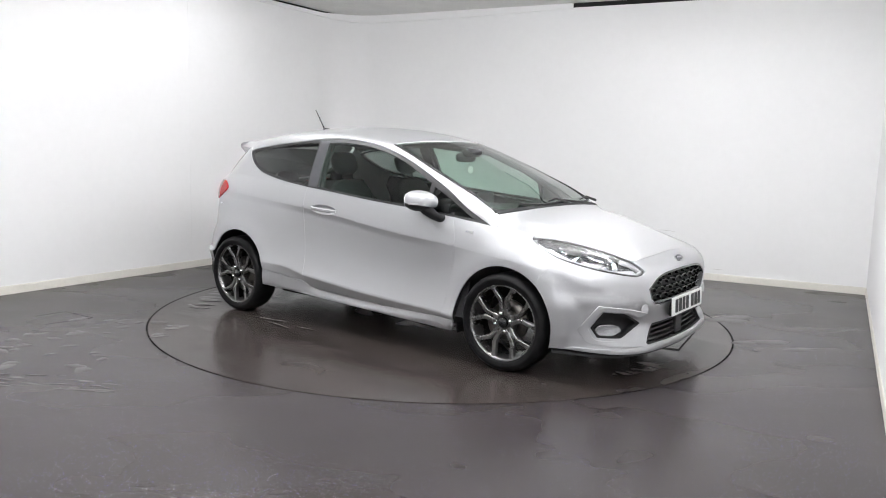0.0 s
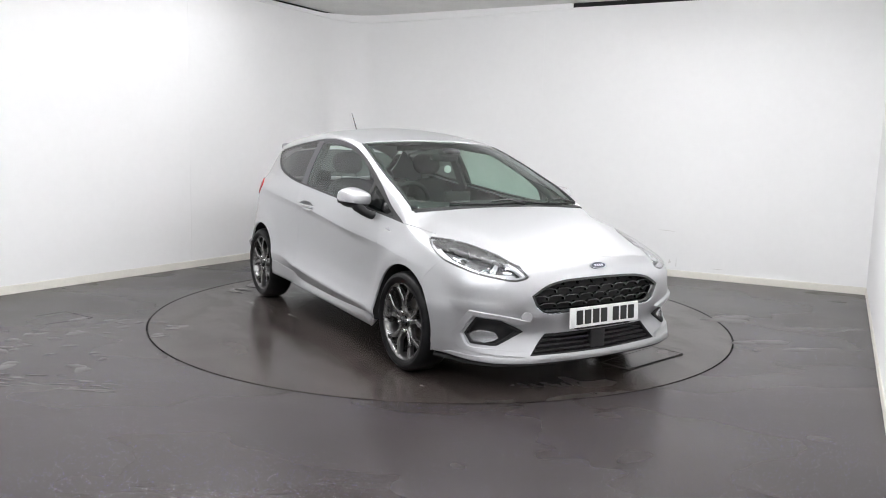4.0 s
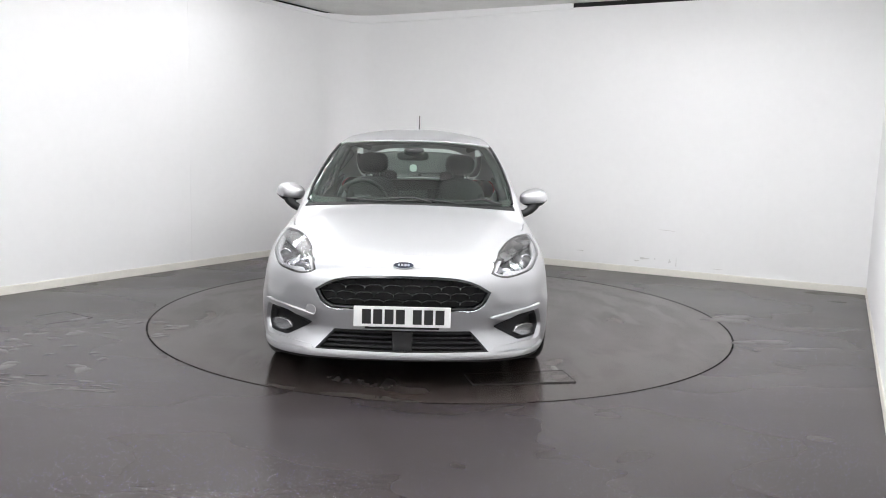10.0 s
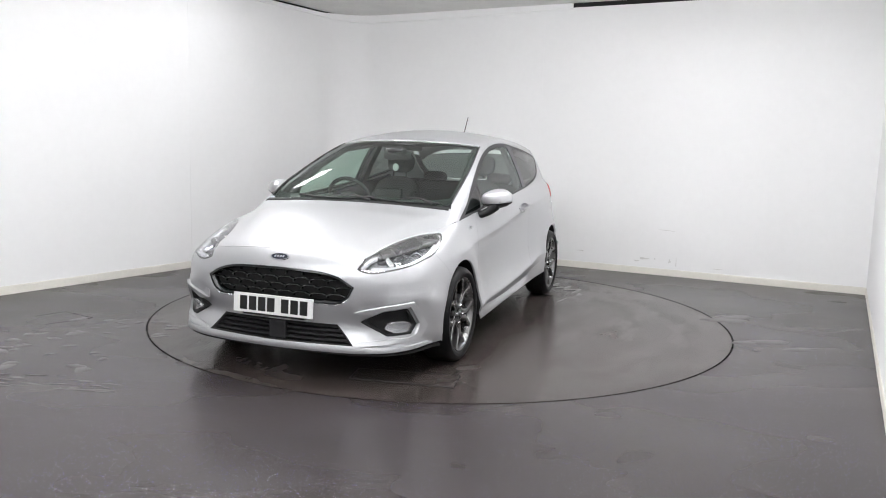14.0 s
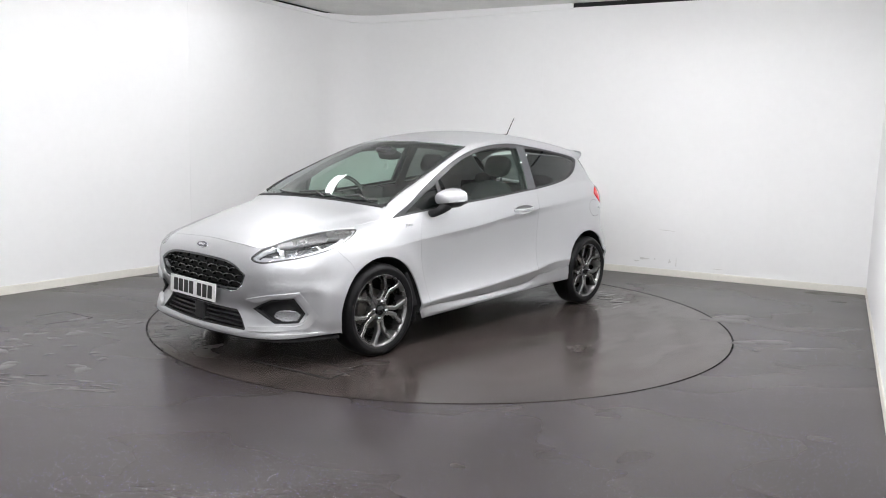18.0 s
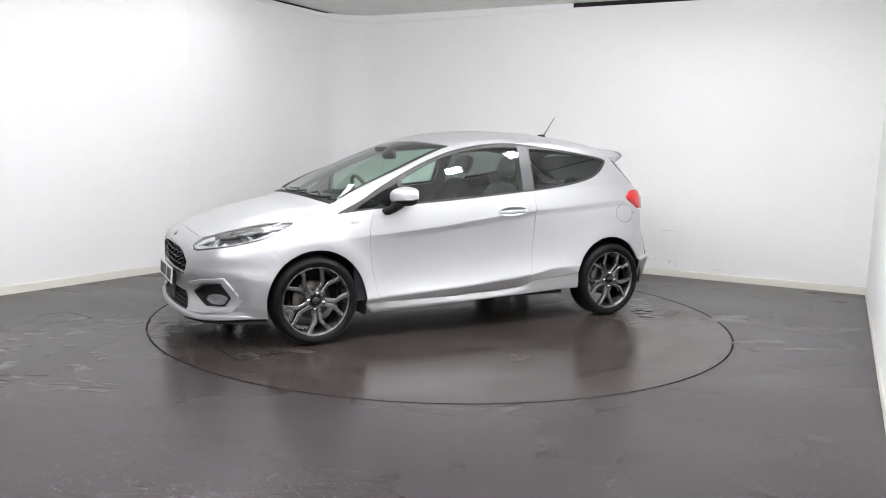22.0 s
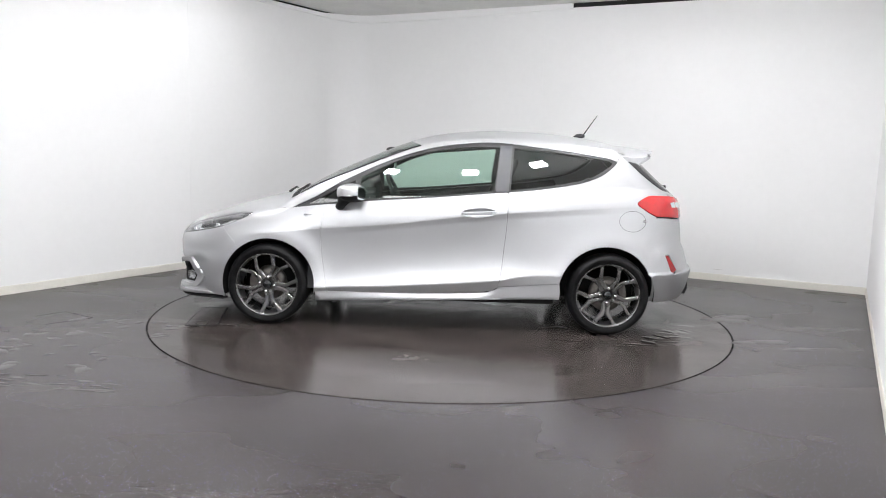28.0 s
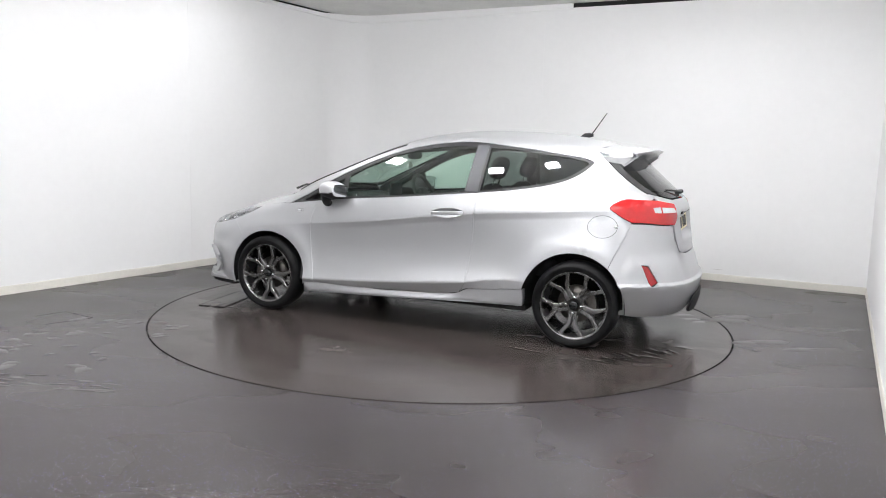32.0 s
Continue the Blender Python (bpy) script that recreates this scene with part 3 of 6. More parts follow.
def cast(origin, way, reach):
    """Meet the skin from outside: first crossing along each ray, refined by halving."""
    n = 150
    t0 = np.zeros(len(origin))
    t1 = np.full(len(origin), np.nan)
    prev = np.zeros(len(origin))
    for i in range(1, n + 1):
        t = np.full(len(origin), reach * i / n)
        p = origin + way * t[:, None]
        hit = (skin(p[:, 0], p[:, 1], p[:, 2]) < 0) & np.isnan(t1)
        t1[hit] = t[hit]
        t0[hit] = prev[hit]
        prev = t
    lost = np.isnan(t1)
    t1[lost] = reach * 0.5
    t0[lost] = reach * 0.5
    for _ in range(22):
        m = (t0 + t1) / 2
        p = origin + way * m[:, None]
        inside = skin(p[:, 0], p[:, 1], p[:, 2]) < 0
        t1 = np.where(inside, m, t1)
        t0 = np.where(inside, t0, m)
    return origin + way * t1[:, None]


AXIS = 0.95
LAMP_N = np.array((0.62, 0.55, 0.56)) / np.linalg.norm((0.62, 0.55, 0.56))    # the way a headlight's face is drawn
LAMP_U = np.cross(LAMP_N, (0, 0, 1.0)) / np.linalg.norm(np.cross(LAMP_N, (0, 0, 1.0)))
LAMP_V = np.cross(LAMP_U, LAMP_N)
LAMP_O = np.array((1.65, 0.62, 0.74))


def lift(view, ab):
    """From a flat drawing to the skin. side: (x, z); top: (x, y); nose and stern: (angle in radians round an upright axis, z)."""
    ab = np.asarray(ab, float)
    a, b = ab[:, 0], ab[:, 1]
    o = np.zeros((len(a), 3))
    if view == "side":
        o[:, 0], o[:, 1], o[:, 2] = a, 1.2, b
        w = np.tile((0.0, -1.0, 0.0), (len(a), 1))
        reach = 1.2
    elif view == "top":
        o[:, 0], o[:, 1], o[:, 2] = a, b, 1.7
        w = np.tile((0.0, 0.0, -1.0), (len(a), 1))
        reach = 1.4
    elif view == "diag":
        h = math.sqrt(0.5)
        o = np.stack([a, -b * h + 1.6 * h, b * h + 1.6 * h], 1)
        w = np.tile((0.0, -h, -h), (len(a), 1))
        reach = 2.0
    elif view == "lamp":
        o = a[:, None] * LAMP_U + b[:, None] * LAMP_V + 2.2 * LAMP_N + LAMP_O
        w = np.tile(-LAMP_N, (len(a), 1))
        reach = 2.6
    elif view == "front":
        o[:, 0], o[:, 1], o[:, 2] = 2.3, a, b
        w = np.tile((-1.0, 0.0, 0.0), (len(a), 1))
        reach = 1.6
    elif view == "back":
        o[:, 0], o[:, 1], o[:, 2] = -2.3, a, b
        w = np.tile((1.0, 0.0, 0.0), (len(a), 1))
        reach = 1.6
    else:
        s = 1.0 if view == "nose" else -1.0
        c, q = np.cos(a), np.sin(a)
        w = np.stack([-s * c, -q, 0 * a], 1)
        o = np.stack([s * AXIS + 1.5 * s * c, 1.5 * q, b], 1)
        reach = 1.45
    return cast(o, w, reach)


def flat(view, p):
    """From points on the skin back to the drawing."""
    p = np.asarray(p, float)
    if view == "side":
        return p[:, [0, 2]]
    if view == "top":
        return p[:, [0, 1]]
    if view in ("front", "back"):
        return p[:, [1, 2]]
    if view == "lamp":
        return np.stack([(p - LAMP_O) @ LAMP_U, (p - LAMP_O) @ LAMP_V], 1)
    if view == "diag":
        return np.stack([p[:, 0], (p[:, 2] - p[:, 1]) * math.sqrt(0.5)], 1)
    s = 1.0 if view == "nose" else -1.0
    return np.stack([np.arctan2(p[:, 1], s * p[:, 0] - AXIS), p[:, 2]], 1)


def to_view(view, marks):
    """An outline drawn in mixed views: marks are (view, a, b); returns it in one view."""
    return [tuple(flat(view, lift(v, [(a, b)]))[0]) for v, a, b in marks]


def smooth_line(pts, step=0.02, closed=True, sharp=()):
    """Catmull-Rom through the points, straight into the sharp ones (by index)."""
    pts = [np.array(p, float) for p in pts]
    n = len(pts)
    res = []
    for i in range(n if closed else n - 1):
        p1, p2 = pts[i], pts[(i + 1) % n]
        p0 = pts[(i - 1) % n] if (closed or i > 0) else p1
        p3 = pts[(i + 2) % n] if (closed or i < n - 2) else p2
        if i in sharp:
            p0 = p1 - (p2 - p1)
        if (i + 1) % n in sharp:
            p3 = p2 + (p2 - p1)
        d = np.linalg.norm(p2 - p1)
        m1 = (p2 - p0) / 2
        m2 = (p3 - p1) / 2
        lim = d
        for m in (m1, m2):
            q = np.linalg.norm(m)
            if q > lim:
                m *= lim / q
        k = max(1, int(round(d / step)))
        for j in range(k):
            t = j / k
            res.append((2 * t ** 3 - 3 * t * t + 1) * p1 + (t ** 3 - 2 * t * t + t) * m1 + (3 * t * t - 2 * t ** 3) * p2 + (t ** 3 - t * t) * m2)
    if not closed:
        res.append(pts[-1])
    return [tuple(r) for r in res]


def area(poly):
    return sum(poly[i - 1][0] * poly[i][1] - poly[i][0] * poly[i - 1][1] for i in range(len(poly))) / 2


def shrunk(poly, g):
    """A closed outline moved inwards by g."""
    s = 1 if area(poly) > 0 else -1
    res = []
    n = len(poly)
    for i in range(n):
        p, a, b = (np.array(poly[j % n]) for j in (i, i - 1, i + 1))
        u, v = p - a, b - p
        nu = np.array((-u[1], u[0])) / max(np.linalg.norm(u), 1e-9)
        nv = np.array((-v[1], v[0])) / max(np.linalg.norm(v), 1e-9)
        m = nu + nv
        m = m / max(np.dot(m, m) / 2, 0.5)
        res.append(tuple(p + s * g * m))
    return res


def inside(poly, pts):
    x, y = pts[:, 0], pts[:, 1]
    r = np.zeros(len(pts), bool)
    n = len(poly)
    for i in range(n):
        (x1, y1), (x2, y2) = poly[i - 1], poly[i]
        if y1 == y2:
            continue
        c = ((y1 > y) != (y2 > y)) & (x < (x2 - x1) * (y - y1) / (y2 - y1) + x1)
        r ^= c
    return r

from mathutils.geometry import delaunay_2d_cdt


def away(g, lp, sx, sy, least=0.16):
    """The grid points that keep clear of a line."""
    if not len(g) or not len(lp):
        return g
    b = np.array(lp) / (sx, sy)
    q = g / (sx, sy)
    d = np.full(len(q), 9.0)
    for i in range(0, len(q), 500):
        d[i:i + 500] = ((q[i:i + 500, None, :] - b[None]) ** 2).sum(2).min(1)
    return g[d > least]


def fill(loops, step, rows=(), shear=None):
    """Triangles between an outer loop and holes, on a grid of that step, sheared to run along a fold if given."""
    pts = np.array(loops[0])
    lo, hi = pts.min(0), pts.max(0)
    sx, sy = step if isinstance(step, tuple) else (step, step)
    gx = np.arange(lo[0] + sx * 0.5, hi[0], sx)
    if shear is None:
        gy = np.arange(lo[1] + sy * 0.5, hi[1], sy)
        g = np.array([(x, y) for x in gx for y in gy])
    else:
        g = np.array([(x, float(shear(x)) + k * sy) for x in gx for k in range(int(-1.2 / sy), int(1.0 / sy))])
    if len(g):
        keep = inside(loops[0], g)
        for h in loops[1:]:
            keep &= ~inside(h, g)
        g = g[keep]
        for lp in loops:
            g = away(g, lp, sx, sy)
    rows = [[p for p in r if inside(loops[0], np.array([p]))[0]] for r in rows]
    for r in rows:
        g = away(g, r, sx, sy)
    verts, edges = [], []
    for lp in loops:
        k = len(verts)
        verts += [Vector(p) for p in lp]
        edges += [(k + i, k + (i + 1) % len(lp)) for i in range(len(lp))]
    for r in rows:
        k = len(verts)
        verts += [Vector(p) for p in r]
        edges += [(k + i, k + i + 1) for i in range(len(r) - 1) if abs(r[i + 1][0] - r[i][0]) < 0.08]
    verts += [Vector(p) for p in g]
    vs, es, fs, _, _, _ = delaunay_2d_cdt(verts, edges, [], 0, 1e-7)
    vs = np.array([(v[0], v[1]) for v in vs])
    tri = np.array([f for f in fs if len(f) == 3])
    mid = vs[tri].mean(1)
    keep = inside(loops[0], mid)
    for h in loops[1:]:
        keep &= ~inside(h, mid)
    tri = tri[keep]
    a = vs[tri]
    ccw = (a[:, 1, 0] - a[:, 0, 0]) * (a[:, 2, 1] - a[:, 0, 1]) - (a[:, 1, 1] - a[:, 0, 1]) * (a[:, 2, 0] - a[:, 0, 0])
    tri = tri[np.abs(ccw) > 1e-10]
    return vs, tri


def panel(name, view, outline, mat, parent, label="", holes=(), gap=0.0025, depth=0.014, proud=0.0, step=0.035, mirror=False,
          sharp=None, push=None, place=None, line_step=0.018, rows=(), shear=None):
    """A body panel: an outline (and holes) drawn in one view, laid on the skin with its own edges.
    proud: metres above the skin; push(p): a further offset; place(p): its own half width; rows: lines that the mesh follows."""
    ang = view in ("nose", "stern")
    loops = [outline, *holes]
    if sharp is not None:
        loops = [smooth_line(outline, line_step, True, sharp), *holes]
    if gap:
        loops = [shrunk(lp, gap if i == 0 else -gap) for i, lp in enumerate(loops)]
    vs, tri = fill(loops, step, rows, shear)
    p = lift(view, vs)
    nrm = normal_at(p)
    # outward faces
    q = p[tri]
    fn = np.cross(q[:, 1] - q[:, 0], q[:, 2] - q[:, 0])
    flip = np.einsum("ij,ij->i", fn, nrm[tri[:, 0]]) < 0
    tri[flip] = tri[flip][:, ::-1]
    if push is not None or place is not None:
        if push is not None:
            p = p + nrm * push(p)[:, None]
        else:
            p[:, 1] = place(p)
        # shade the pushed surface by its faces
        q = p[tri]
        fn = np.cross(q[:, 1] - q[:, 0], q[:, 2] - q[:, 0])
        acc = np.zeros_like(p)
        fn[np.einsum("ij,ij->i", fn, nrm[tri[:, 0]]) < 0] *= -1
        for j in range(3):
            np.add.at(acc, tri[:, j], fn)
        ln = np.linalg.norm(acc, axis=1)
        nrm = np.where(ln[:, None] > 1e-12, acc / np.maximum(ln, 1e-12)[:, None], nrm)
    p = p + nrm * proud
    # border edges: used by one triangle only
    seen = {}
    for t in tri:
        for a, b in ((t[0], t[1]), (t[1], t[2]), (t[2], t[0])):
            seen[(int(a), int(b))] = 1
    border = [e for e in seen if (e[1], e[0]) not in seen]
    verts, norms, faces = [*map(tuple, p)], [*map(tuple, nrm)], [tuple(int(i) for i in t) for t in tri]
    nxt = {a: b for a, b in border}
    prv = {b: a for a, b in border}
    if depth:
        idx = {}
        for a in nxt:
            along = p[nxt[a]] - p[prv.get(a, a)]
            o = np.cross(along, nrm[a])
            o = o / max(np.linalg.norm(o), 1e-9)
            k = len(verts)
            s = nrm[a] * 0.75 + o * 0.65
            verts += [tuple(p[a]), tuple(p[a] - nrm[a] * 0.002 + o * 0.0012), tuple(p[a] - nrm[a] * depth)]
            norms += [tuple(nrm[a]), tuple(s / np.linalg.norm(s)), tuple(o)]
            idx[a] = k
        for a, b in border:
            i, j = idx[a], idx.get(b)
            if j is None:
                continue
            faces += [(i + 1, j + 1, j, i), (i + 2, j + 2, j + 1, i + 1)]
    made = []
    for s in ((1, -1) if mirror else (1,)):
        me = bpy.data.meshes.new(name)
        vv = [(x, y * s, z) for x, y, z in verts]
        ff = faces if s > 0 else [f[::-1] for f in faces]
        me.from_pydata(vv, [], ff)
        me.update()
        me.shade_smooth()
        me.normals_split_custom_set_from_vertices([(x, y * s, z) for x, y, z in norms])
        owner = parent if not isinstance(parent, tuple) else parent[0 if s > 0 else 1]
        made.append(mesh_part(name, me, mat, owner, label))
    return made if mirror else made[0]


def both_sides(half):
    """An outline given from the middle (y = 0) round one side back to the middle, closed over both halves."""
    rest = [(a, -b) for a, b in reversed(half) if abs(b) > 1e-6]
    return list(half) + rest


def sym_nose(half):
    """The same for drawings by (angle, z)."""
    rest = [(-a, b) for a, b in reversed(half) if abs(a) > 1e-6]
    return list(half) + rest

# ---------------------------------------------------------------- the car
car = tagged(new("car"), "silver three-door hatchback with dark alloy wheels, parked on the turntable", "car")


def arc(cx, cz, r, a0, a1, n=22):
    return [(cx + r * math.cos(radians(a0 + (a1 - a0) * i / n)), cz + r * math.sin(radians(a0 + (a1 - a0) * i / n))) for i in range(n + 1)]


def line(pts, step=0.02, sharp=()):
    return smooth_line(pts, step, False, sharp)


ARCH_F = (1.236, 0.296, 0.343)
ARCH_R = (-1.229, 0.303, 0.347)
# lines shared by neighbouring panels (side view: x, z)
DOOR_FRONT = line([(0.80, 0.268), (0.818, 0.368), (0.846, 0.532), (0.857, 0.717), (0.84, 0.82), (0.806, 0.898)])
DOOR_REAR = line([(-0.506, 1.010), (-0.50, 0.781), (-0.486, 0.617), (-0.467, 0.433), (-0.45, 0.357), (-0.407, 0.309), (-0.325, 0.290)])
BELT = line([(1.082, 0.864), (0.806, 0.897), (0.521, 0.928), (0.108, 0.961), (-0.302, 1.001), (-0.506, 1.020)])
Q_LOW = line([(-0.506, 1.020), (-0.749, 1.048), (-0.994, 1.090), (-1.118, 1.126), (-1.21, 1.172), (-1.278, 1.229), (-1.300, 1.258)])
D_TOP = line([(-1.300, 1.258), (-1.250, 1.279), (-1.121, 1.300), (-0.914, 1.328), (-0.707, 1.352), (-0.458, 1.378), (-0.291, 1.377), (-0.082, 1.355),
              (0.127, 1.312), (0.333, 1.245), (0.538, 1.156), (0.741, 1.052), (0.903, 0.953), (1.082, 0.864)])
BONNET_SIDE = line([(1.082, 0.866), (1.206, 0.853), (1.365, 0.831)])
HL_LOW = line([(1.380, 0.808), (1.436, 0.777), (1.50, 0.747), (1.585, 0.714)])
SEAM_F = line([(1.585, 0.714), (1.54, 0.662), (1.49, 0.609), (1.465, 0.555)])


def arch_between(arch, p, q, n=26):
    """The wheel opening's edge from near p to near q, over the top."""
    cx, cz, r = arch
    a0 = math.degrees(math.atan2(p[1] - cz, p[0] - cx))
    a1 = math.degrees(math.atan2(q[1] - cz, q[0] - cx))
    if a1 < -90:
        a1 += 360
    return arc(cx, cz, r, a0, a1, n)


# folds that the flank panels follow
XS = np.arange(-1.75, 1.3, 0.03)
FOLDS = [[(float(x), float(f(x)) + dz) for x in XS] for f, dz in ((Z_SHO, 0.0), (Z_SHO, -0.009), (Z_LOW, 0.0), (Z_LOW, 0.012), (Z_LOW, -0.012))]
# front wing
wing = (arch_between(ARCH_F, (1.465, 0.555), (0.90, 0.245)) + [(0.885, 0.262)] + [(0.803, 0.268)] + DOOR_FRONT[1:] + [(0.83, 0.895)]
        + [p for p in BELT[::-1] if p[0] > 0.84] + BONNET_SIDE[1:] + HL_LOW + SEAM_F[1:-1])
panel("front_wing", "side", wing, PAINT, car, mirror=True, gap=0.0013, rows=FOLDS, shear=Z_SHO, step=(0.03, 0.018))
# door
door = DOOR_FRONT + [p for p in BELT if -0.50 < p[0] < 0.80] + DOOR_REAR + line([(-0.325, 0.29), (0.3, 0.266), (0.80, 0.264)])[1:-1]
HANDLE_CUP = [(-0.297 + 0.124 * math.cos(2 * math.pi * i / 32), 0.8675 - 0.006 * math.cos(2 * math.pi * i / 32) + 0.033 * math.sin(2 * math.pi * i / 32)) for i in range(32)]
doors = panel("door", "side", door, PAINT, car, mirror=True, gap=0.0023, rows=FOLDS, shear=Z_SHO, step=(0.03, 0.018), holes=[HANDLE_CUP])
# sill
sill = [(0.885, 0.192), (0.885, 0.258)] + line([(0.80, 0.262), (0.3, 0.263), (-0.325, 0.287), (-0.41, 0.305), (-0.47, 0.335), (-0.56, 0.343), (-0.89, 0.376)]) \
    + [(-0.896, 0.32), (-0.893, 0.262), (-0.60, 0.249), (0.2, 0.215)]


SILL_TOP = curve([(0.885, 0.258), (0.3, 0.263), (-0.325, 0.287), (-0.41, 0.305), (-0.47, 0.335), (-0.56, 0.343), (-0.89, 0.376)])


SILL_FOOT = curve([(0.885, 0.192), (0.2, 0.215), (-0.6, 0.249), (-0.893, 0.262)])


def sill_width(p):
    x, z = p[:, 0], p[:, 2]
    top, foot = SILL_TOP(x), SILL_FOOT(x)
    high = side_w(x, top) - 0.003
    k = np.clip((top - z) / 0.05, 0, 1)
    return high + np.maximum(LOW(x) - 0.012 - high, 0) * k * (2 - k) * np.clip((x + 0.47) / 0.2, 0, 1) - 0.6 * np.maximum(foot + 0.009 - z, 0)


panel("sill", "side", sill, PAINT, car, "painted side skirt", mirror=True, gap=0.001, step=(0.04, 0.012), place=sill_width, depth=0.075)
# quarter panel, up to the window line
TAIL_TIP = (-1.44, 0.964)
Q_REAR = line([(-1.462, 0.562), (-1.50, 0.66), (-1.545, 0.76), (-1.585, 0.862)])
TAIL_FRONT = line([(-1.585, 0.870), (-1.53, 0.897), (-1.485, 0.925), (-1.438, 0.963), (-1.485, 1.002), (-1.535, 1.02), (-1.667, 1.015)])
HATCH_SIDE = line([(-1.667, 1.015), (-1.698, 1.028), (-1.652, 1.056), (-1.597, 1.089), (-1.494, 1.165), (-1.403, 1.245), (-1.349, 1.293), (-1.328, 1.322)])
quarter = ([(-0.89, 0.38)] + [p for p in line([(-0.89, 0.380), (-0.56, 0.347), (-0.47, 0.339), (-0.415, 0.309)])[1:]] + DOOR_REAR[::-1][3:] + Q_LOW
           + [(-1.318, 1.29)] + HATCH_SIDE[::-1] + TAIL_FRONT[::-1][1:] + Q_REAR[::-1][1:] + arch_between(ARCH_R, (-1.462, 0.562), (-0.90, 0.385))[:-1])
panel("quarter_panel", "side", quarter, PAINT, car, mirror=True, rows=FOLDS, shear=Z_SHO, step=(0.03, 0.018))

# pillar and roof rail: between the side windows and the windscreen or roof
WS_BASE = (1.03, 0.676)
WS_TOP = (0.15, 0.572)
ROOF_SIDE = line([(0.15, 0.572), (-0.3, 0.560), (-0.8, 0.535), (-1.20, 0.505), (-1.30, 0.497)])
WS_SIDE = line([(1.03, 0.676), (0.80, 0.665), (0.50, 0.632), (0.15, 0.572)])


def in_diag(view, pts):
    return [tuple(q) for q in flat("diag", lift(view, pts))]


rail = in_diag("side", D_TOP) + in_diag("side", [(1.14, 0.862)]) + in_diag("top", [(1.10, 0.70)] + WS_SIDE + ROOF_SIDE[1:]) + in_diag("side", [(-1.322, 1.305)])
panel("roof_rail", "diag", rail, PAINT, car, "painted windscreen pillar and roof rail", mirror=True, gap=0.002)
# bonnet
B_EDGE = [(1.934, 0.0), (1.935, 0.24), (1.92, 0.42), (1.905, 0.490)]
hl_top = [(1.85, 0.517), (1.76, 0.533), (1.66, 0.567), (1.56, 0.607), (1.465, 0.660), (1.405, 0.712), (1.377, 0.733)]
half_b = line(B_EDGE + hl_top) + [tuple(q) for q in flat("top", lift("side", BONNET_SIDE[::-1]))] + [tuple(q) for q in flat("top", lift("side", [(1.10, 0.872)]))] \
    + line([(1.075, 0.700), (1.085, 0.60), (1.125, 0.38), (1.142, 0.0)])
panel("bonnet", "top", both_sides(half_b), PAINT, car, "silver bonnet with two soft folds", gap=0.004)
# roof
half_r = line([(0.262, 0.0), (0.245, 0.25), (0.200, 0.45), (0.15, 0.572)]) + ROOF_SIDE[1:] + line([(-1.30, 0.497), (-1.33, 0.3), (-1.335, 0.0)])[1:]
panel("roof", "top", both_sides(half_r), PAINT, car, gap=0.0025)
# windscreen
half_w = line([(1.138, 0.0), (1.122, 0.38), (1.08, 0.60), (1.028, 0.672)]) + WS_SIDE[1:] + line([(0.15, 0.572), (0.200, 0.45), (0.245, 0.25), (0.262, 0.0)])[1:]
windscreen = panel("windscreen", "top", both_sides(half_w), SCREEN, car, "tinted windscreen glass", gap=0.004, depth=0.005, proud=-0.003)

# side glazing: black surround with glass set in it
DLO = BELT[:-1] + Q_LOW[:-1] + D_TOP[:-1]
GLASS_F = line([(0.575, 0.943), (0.108, 0.976), (-0.301, 1.016), (-0.405, 1.027), (-0.437, 1.340), (-0.291, 1.346), (-0.083, 1.328), (0.125, 1.286), (0.331, 1.218), (0.576, 1.100)],
               sharp=(0, 3, 4, 9))
GLASS_Q = line([(-0.522, 1.037), (-0.749, 1.066), (-0.994, 1.109), (-1.11, 1.144), (-1.193, 1.190), (-1.260, 1.245), (-1.235, 1.262), (-1.121, 1.282), (-0.913, 1.309), (-0.707, 1.332), (-0.545, 1.340)],
               sharp=(0, 10))
SAIL = line([(0.955, 0.895), (0.60, 0.932), (0.615, 1.075), (0.75, 1.01)], sharp=(0, 1, 2))
B_POST = line([(-0.412, 1.024), (-0.442, 1.358), (-0.530, 1.354), (-0.505, 1.026)], sharp=(0, 1, 2, 3))
panel("window_surround", "side", DLO, BLACK_TRIM, car, "satin black window surround", holes=[GLASS_F, GLASS_Q, SAIL, B_POST], mirror=True, gap=0.002, depth=0.02, proud=-0.004)
panel("door_window", "side", GLASS_F, GLASS, car, "pale green tinted door window", mirror=True, gap=0, depth=0.004, proud=-0.006)
panel("quarter_window", "side", GLASS_Q, PRIVACY, car, "dark privacy glass", mirror=True, gap=0, depth=0.004, proud=-0.006)
panel("corner_window", "side", SAIL, PRIVACY, car, "dark fixed corner glass", mirror=True, gap=0, depth=0.004, proud=-0.006)
panel("door_pillar", "side", B_POST, PILLAR, car, "grey film on the pillar", mirror=True, gap=0.001, depth=0.01, proud=-0.002)

# front bumper, drawn round the nose
def nose(*marks):
    return to_view("nose", marks)


